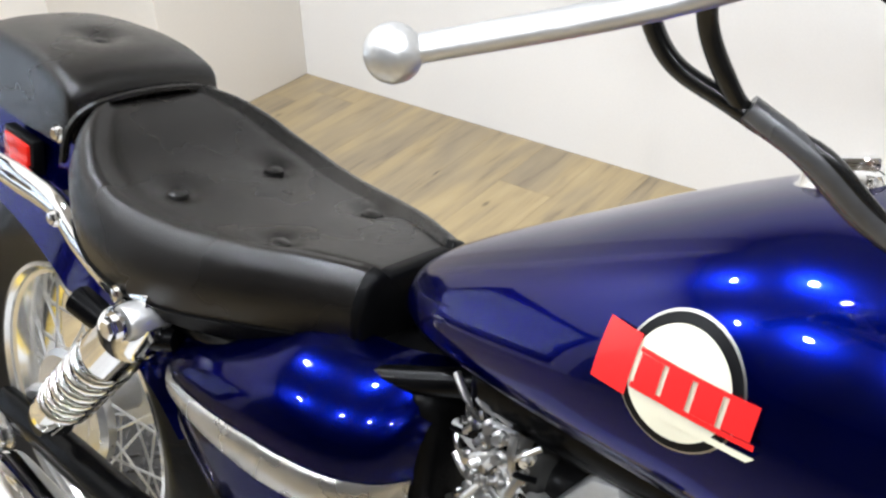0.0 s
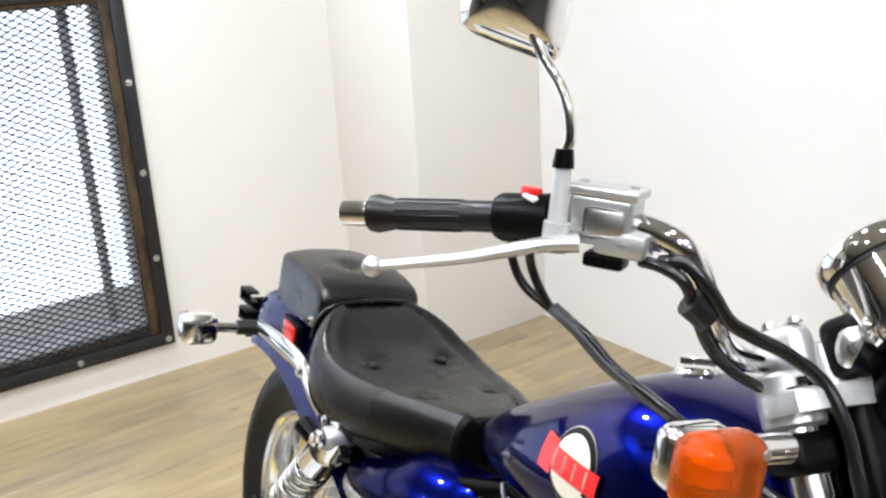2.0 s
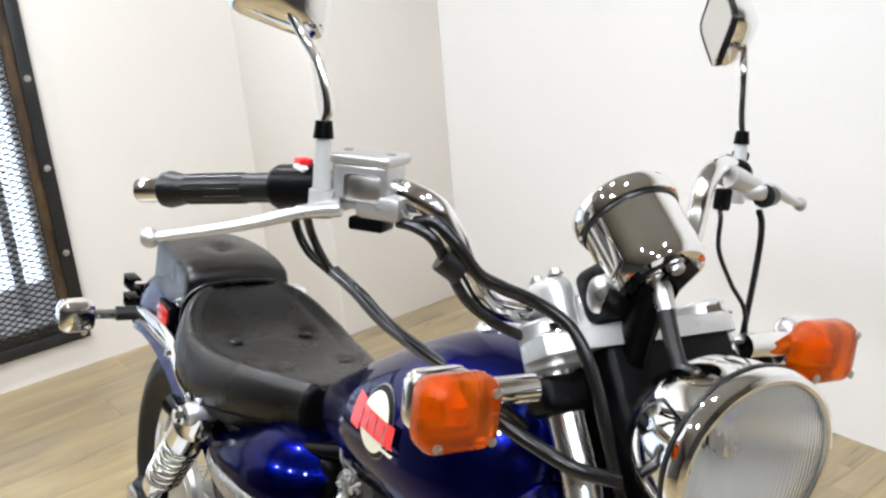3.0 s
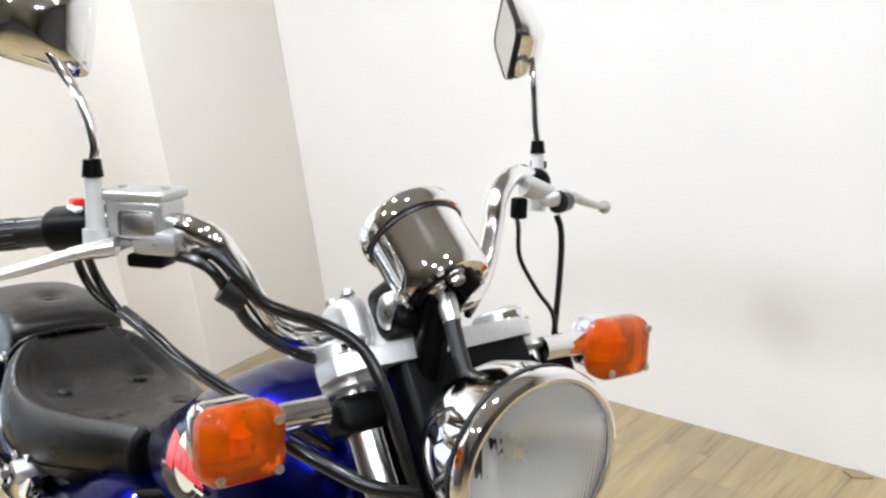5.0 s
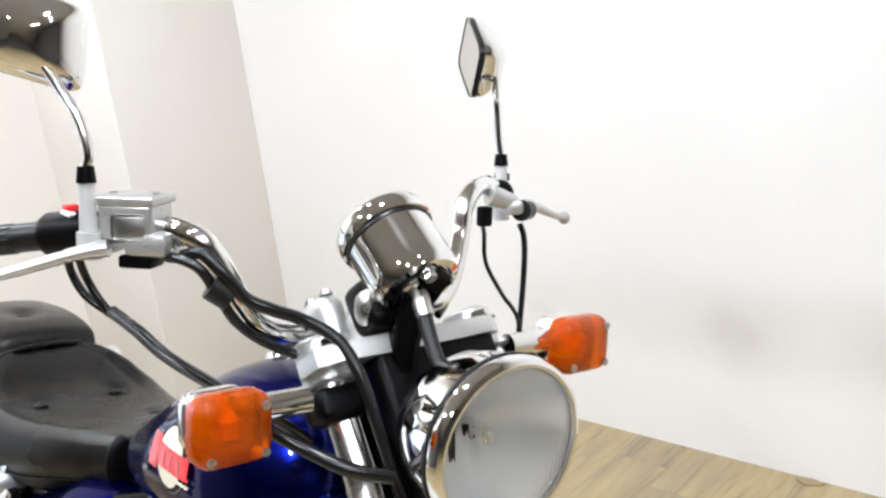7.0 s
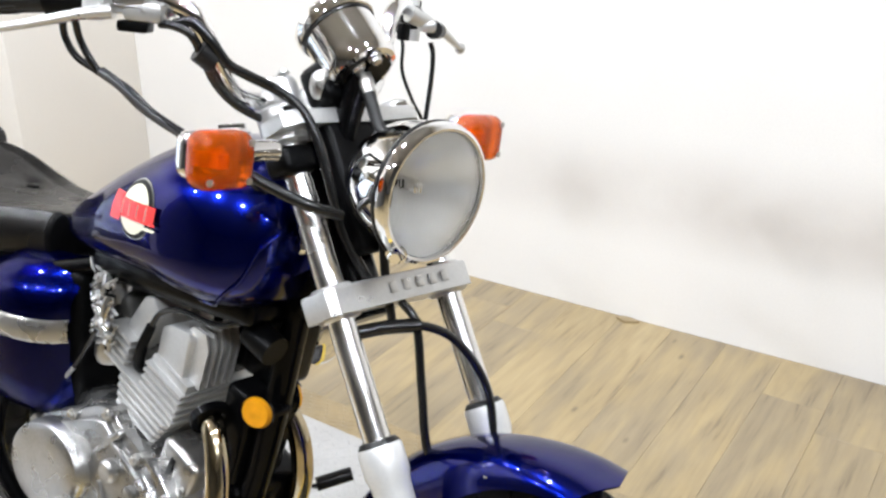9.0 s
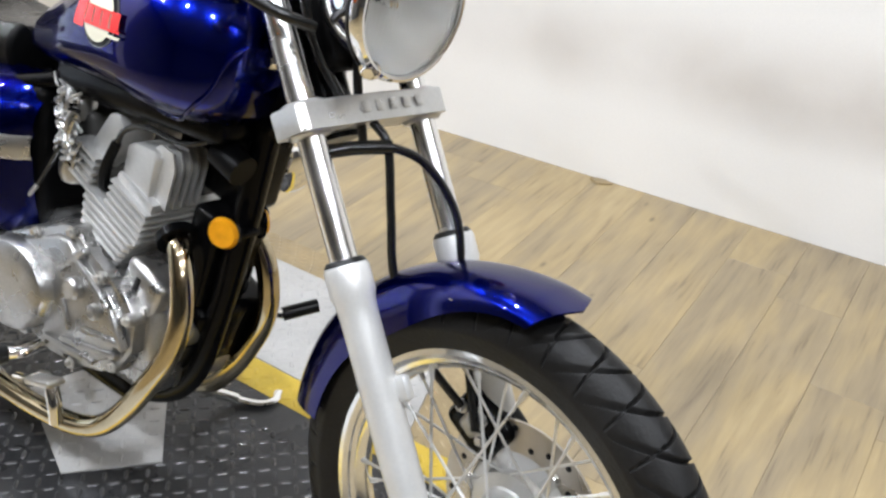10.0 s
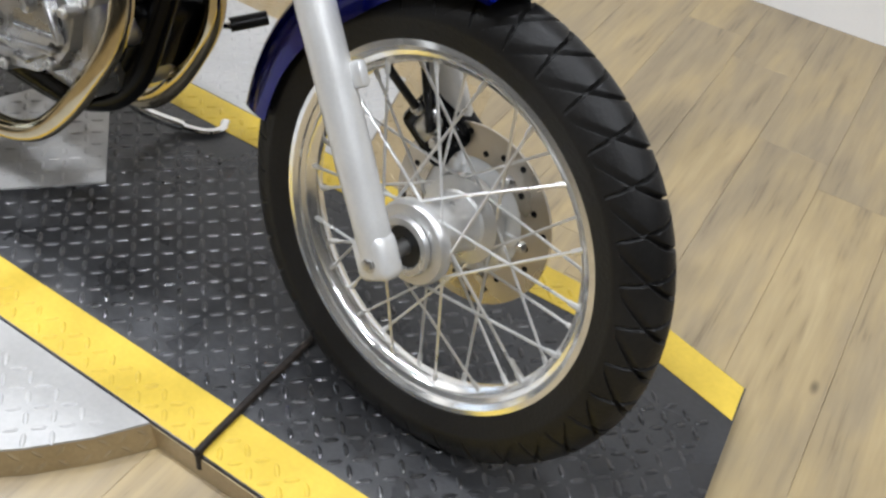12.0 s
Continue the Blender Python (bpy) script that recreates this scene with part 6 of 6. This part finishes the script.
    inner = lambda k: [(mid[0] + (x - mid[0]) * k, mid[1] + (z - mid[1]) * k) for x, z in cover]
    body = part("clutch_cover", plate(cover, 0.030, side(-0.068), 0.006), CASE, BIKE, "cast silver clutch cover with ribs and bolts")
    part("cover_step", plate(inner(0.86), 0.010, side(-0.0975), 0.007), CASE, body)
    part("cover_dome", loft([[Vector((0.668 + 0.092 * r * math.cos(a), y, 0.353 + 0.073 * r * math.sin(a) + 0.010 * r * math.cos(a))) for a in (2 * math.pi * k / 44 for k in range(44))] for y, r in ((-0.100, 1.0), (-0.120, 0.99), (-0.127, 0.94), (-0.130, 0.84), (-0.131, 0.5))]), CASE, body, "smooth dome of the cover")
    for k in range(0, 17, 2):
        x, z = inner(0.95)[k]
        part("cover_boss", lathe([(0, -0.02), (0.0105, -0.02), (0.0095, 0.006), (0, 0.006)], pose(x, -0.098, z, 90), 14), CASE, body)
        part("cover_bolt", bolt(pose(x, -0.104, z, 90), 0.0058, 0.006), STEEL, body)
    part("oil_filler_cap", lathe([(0, 0), (0.017, 0), (0.017, 0.010), (0.013, 0.014), (0, 0.014)], pose(0.812, -0.108, 0.402, 90), 20), CASE, body)
    part("inspection_cap", lathe([(0, 0), (0.012, 0), (0.012, 0.008), (0.007, 0.010), (0, 0.008)], pose(0.858, -0.108, 0.384, 90), 18), CASE, body)
    for x, z, L, turn in ((0.842, 0.425, 0.10, 30), (0.800, 0.440, 0.075, -42), (0.872, 0.350, 0.09, -8), (0.845, 0.322, 0.13, -12), (0.80, 0.300, 0.12, -4), (0.790, 0.350, 0.050, 70), (0.905, 0.375, 0.06, 60)):
        part("cover_rib", box((L, 0.014, 0.010), (x, -0.106, z), (0, turn, 0), 0.004), CASE, body)
    part("right_crankcase", box((0.25, 0.05, 0.120), (0.825, -0.052, 0.345), (0, -8, 0), 0.018, 3), CASE, BIKE)
    part("upper_crankcase", box((0.19, 0.14, 0.07), (0.725, 0.0, 0.435), (0, -10, 0), 0.02, 3), CASE, BIKE)
    front = part("front_casing", box((0.080, 0.095, 0.075), (0.905, -0.030, 0.425), (0, 22, 0), 0.012, 3), CASE, BIKE, "squared front casing with a dark slot")
    part("slot", box((0.010, 0.004, 0.036), (0.900, -0.0775, 0.430), (0, 22, 0), 0.001), DARKINK, front)
    part("casing_bolt", bolt(pose(0.925, -0.0778, 0.405, 90), 0.006, 0.006), STEEL, front)
    part("starter_cover", lathe([(0, 0.055), (0.030, 0.055), (0.036, 0.048), (0.036, -0.055), (0, -0.055)], pose(0.935, 0.0, 0.375, 90), 28), CASE, BIKE)
    part("oil_sump", box((0.22, 0.12, 0.06), (0.775, 0.0, 0.250), (0, 0, 0), 0.02, 3), BLACK, BIKE)
    # added black blocks that fill gaps round the engine in place of shade
    part("front_face_filler", box((0.055, 0.100, 0.150), (0.962, 0.016, 0.490), (0, 12, 0), 0.012, 3), BLACK, BIKE, "black block added to hide the engine's shaded front face")
    part("header_gap_filler", box((0.070, 0.140, 0.150), (0.925, 0.040, 0.350), (0, 24, 0), 0.020, 3), BLACK, BIKE, "black block added to darken the space behind the headers")
    part("airbox", box((0.13, 0.16, 0.30), (0.600, 0.0, 0.500), (0, 0, 0), 0.02, 3), PLASTIC, BIKE, "black plastic airbox added to fill the dark space behind the engine")
    part("head_gap_filler", box((0.150, 0.075, 0.120), (0.935, 0.045, 0.625), (0, 12, 0), 0.015, 3), BLACK, BIKE, "black block added to close a bright gap beside the head")
    part("under_tank_filler", box((0.34, 0.15, 0.05), (0.86, 0.0, 0.685), (0, -3, 0), 0.015, 3), BLACK, BIKE)


engine()


def carburettor():
    rng = random.Random(11)
    # body colour darkened for the shade under the tank
    ob = part("carburettor", box((0.070, 0.09, 0.080), (0.722, -0.010, 0.590), (0, -10, 0), 0.014, 3), SHADEALLOY, BIKE, "cast silver carburettor with linkages")
    part("float_bowl", lathe([(0, -0.02), (0.020, -0.018), (0.024, -0.008), (0.024, 0.018), (0, 0.018)], pose(0.715, -0.050, 0.540), 24), CASE, ob)
    part("top_cap", lathe([(0, 0.016), (0.018, 0.014), (0.022, 0.006), (0.022, -0.02), (0, -0.02)], pose(0.718, -0.048, 0.638), 24), CASE, ob)
    part("intake_boot", tube([(0.75, -0.02, 0.595), (0.79, -0.015, 0.592)], [0.022, 0.024], 20, 1), RUBBER, ob)
    for k in range(120):
        u = rng.random()
        p = Vector((0.692 + 0.074 * u + rng.uniform(-0.008, 0.008), -0.052 - 0.034 * u - rng.uniform(0, 0.012), 0.622 + rng.uniform(-0.058, 0.046)))
        tilt = (rng.uniform(-40, 40), rng.uniform(-70, 70), rng.uniform(-50, 20))
        if k % 3 == 0:
            bm = lathe([(0, 0), (0.006, 0), (0.006, 0.004), (0.0035, 0.006), (0.0035, 0.011), (0, 0.011)], pose(*p, 90 + tilt[0], tilt[1], tilt[2]), 12)
        elif k % 3 == 1:
            bm = box((rng.uniform(0.006, 0.016), rng.uniform(0.005, 0.010), rng.uniform(0.005, 0.012)), p, tilt, 0.0018)
        else:
            d = Vector((rng.uniform(-1, 1), rng.uniform(-0.4, 0.2), rng.uniform(-1, 1))).normalized() * rng.uniform(0.010, 0.022)
            bm = tube([p - d, p + Vector((0, -0.004, 0.002)), p + d], rng.uniform(0.0022, 0.0036), 8, 3)
        part("linkage", bm, rng.choice((SPOKE, STEEL, FINS, CASE, CASE, BLACK)), ob)
    part("choke_rod", tube([(0.726, -0.085, 0.579), (0.700, -0.085, 0.540), (0.676, -0.085, 0.507)], 0.0036, 8, 3), HOSE, ob, "black choke cable")
    part("choke_end", tube([(0.676, -0.085, 0.507), (0.657, -0.085, 0.486), (0.642, -0.085, 0.469), (0.628, -0.086, 0.444)], [0.0035, 0.0040, 0.006, 0.010], 10, 4), ALLOY, ob)


carburettor()


def side_cover(s):
    keys = [(0.372, 0.108, 0.0), (0.40, 0.132, 0.010), (0.47, 0.146, 0.022), (0.55, 0.147, 0.032), (0.61, 0.136, 0.037), (0.645, 0.114, 0.038), (0.662, 0.086, 0.038)]
    rows = catmull4(keys, 5)

    def band(zs, name, material, label, start=0):
        """zs: (height above the band line, pull-in) pairs from top to bottom"""
        secs = []
        for x, y, lift in rows[start:]:
            secs.append([Vector((x, s * (y - pull), 0.552 + lift * 0.15 + dz * g(x))) for dz, pull in zs])
        bm = loft(secs, closed=False)
        bmesh.ops.solidify(bm, geom=bm.faces[:], thickness=0.003 * s)
        return part(name, bm, material, BIKE, label, smooth=60)

    def g(x):
        return 0.40 + 0.60 * min(1.0, max(0.0, (x - 0.372) / 0.16))
    band([(0.101, 0.090), (0.097, 0.066), (0.088, 0.044), (0.074, 0.024), (0.060, 0.010), (0.048, 0.0035), (0.038, 0.001), (0.028, 0.0), (0.014, 0.001)], "side_cover", BLUE, "glossy dark blue side cover")
    band([(0.0180, -0.001), (0.014, -0.0035), (0.0, -0.0045), (-0.014, -0.0035), (-0.0180, -0.001)], "side_cover_trim", TRIM, "curved chrome trim strip")
    band([(-0.013, 0.001), (-0.04, 0.002), (-0.08, 0.006), (-0.12, 0.014), (-0.140, 0.030)], "lower_side_cover", BLUE, "dark blue lower side cover", 6)


side_cover(-1)
side_cover(1)


def foot_controls():
    part("footpeg", tube([(0.705, -0.150, 0.262), (0.700, -0.19, 0.262), (0.695, -0.235, 0.262)], [0.016, 0.0185, 0.0185], 14, 3), RUBBER, BIKE, "black rubber rider footpeg")
    part("footpeg_bracket", tube([(0.72, -0.09, 0.27), (0.715, -0.13, 0.262), (0.705, -0.155, 0.262)], 0.010, 10, 3), CHROME, BIKE)
    pedal = part("brake_pedal", tube([(0.690, -0.120, 0.205), (0.735, -0.128, 0.225), (0.790, -0.142, 0.262), (0.818, -0.148, 0.262), (0.832, -0.150, 0.240), (0.838, -0.150, 0.208)], [0.008, 0.009, 0.010, 0.010, 0.011, 0.010], 12, 6, flat=0.8), CHROME, BIKE, "bent chrome rear brake pedal")
    part("pedal_pad", box((0.060, 0.030, 0.010), (0.822, -0.160, 0.274), (0, -18, 0), 0.004), STEEL, pedal)
    part("footpeg", tube([(0.705, 0.150, 0.262), (0.700, 0.19, 0.262), (0.695, 0.235, 0.262)], [0.016, 0.0185, 0.0185], 14, 3), RUBBER, BIKE, "black rubber rider footpeg")
    part("gear_lever", tube([(0.72, 0.13, 0.255), (0.82, 0.145, 0.265), (0.930, 0.150, 0.338), (0.968, 0.152, 0.354)], 0.006, 10, 5), CHROME, BIKE, "chrome gear lever")
    part("gear_lever_rubber", tube([(0.962, 0.155, 0.352), (0.992, 0.200, 0.368)], 0.011, 12, 1), RUBBER, BIKE)
    part("side_stand", tube([(0.66, 0.11, 0.20), (0.73, 0.20, 0.10), (0.775, 0.265, 0.066)], 0.010, 12, 4), CHROME, BIKE, "chrome side stand, folded out")
    part("side_stand_foot", tube([(0.77, 0.262, 0.066), (0.81, 0.285, 0.066), (0.825, 0.31, 0.070), (0.812, 0.335, 0.074)], 0.0085, 10, 4, flat=0.6), CHROME, BIKE)
    part("pillion_peg", tube([(0.36, -0.13, 0.335), (0.36, -0.17, 0.335), (0.36, -0.20, 0.335)], [0.014, 0.017, 0.017], 14, 3), RUBBER, BIKE, "ribbed black pillion footpeg")


foot_controls()

# ---- floor planks ----
def planks():
    w, L = 0.152, 0.914
    bm = box((w - 0.0005, L - 0.0005, 0.004), (0, 0, -0.002), bevel=0.0004, seg=1)
    bmesh.ops.recalc_face_normals(bm, faces=bm.faces)
    me = bpy.data.meshes.new("plank")
    bm.to_mesh(me)
    bm.free()
    me.materials.append(PLANK)
    rng = random.Random(4)
    x = WEST + w / 2
    spots = []
    while x < EAST:
        y = SOUTH - rng.uniform(0, L)
        while y < NORTH:
            a, b = max(y, SOUTH), min(y + L, NORTH)
            spots.append((x, (a + b) / 2, (b - a) / L))
            y += L
        x += w
    near = [p for p in spots if -2.3 < p[0] < 2.4 and p[1] > -1.0][:300]
    for px_, py_, k in near:
        if k < 0.999:
            bm = box((w - 0.0005, L * k - 0.0005, 0.004), (0, 0, -0.002), bevel=0.0004, seg=1)
            bmesh.ops.recalc_face_normals(bm, faces=bm.faces)
            cut = bpy.data.meshes.new("plank")
            bm.to_mesh(cut)
            bm.free()
            cut.materials.append(PLANK)
        else:
            cut = me
        ob = new("plank", cut)
        ob.location = (px_, py_, 0.0)
        ob.parent = FLOOR
    rest = [p for p in spots if p not in set(near)]
    verts = [(px_ + a * (w - 0.0008) / 2, py_ + b * (k * L - 0.0005) / 2, 0.0) for px_, py_, k in rest for a, b in ((-1, -1), (1, -1), (1, 1), (-1, 1))]
    far = bpy.data.meshes.new("far_planks")
    far.from_pydata(verts, [], [(4 * i, 4 * i + 1, 4 * i + 2, 4 * i + 3) for i in range(len(rest))])
    far.materials.append(PLANK)
    ob = tagged(new("far_planks", far), kind="stuff")
    ob.parent = FLOOR


planks()
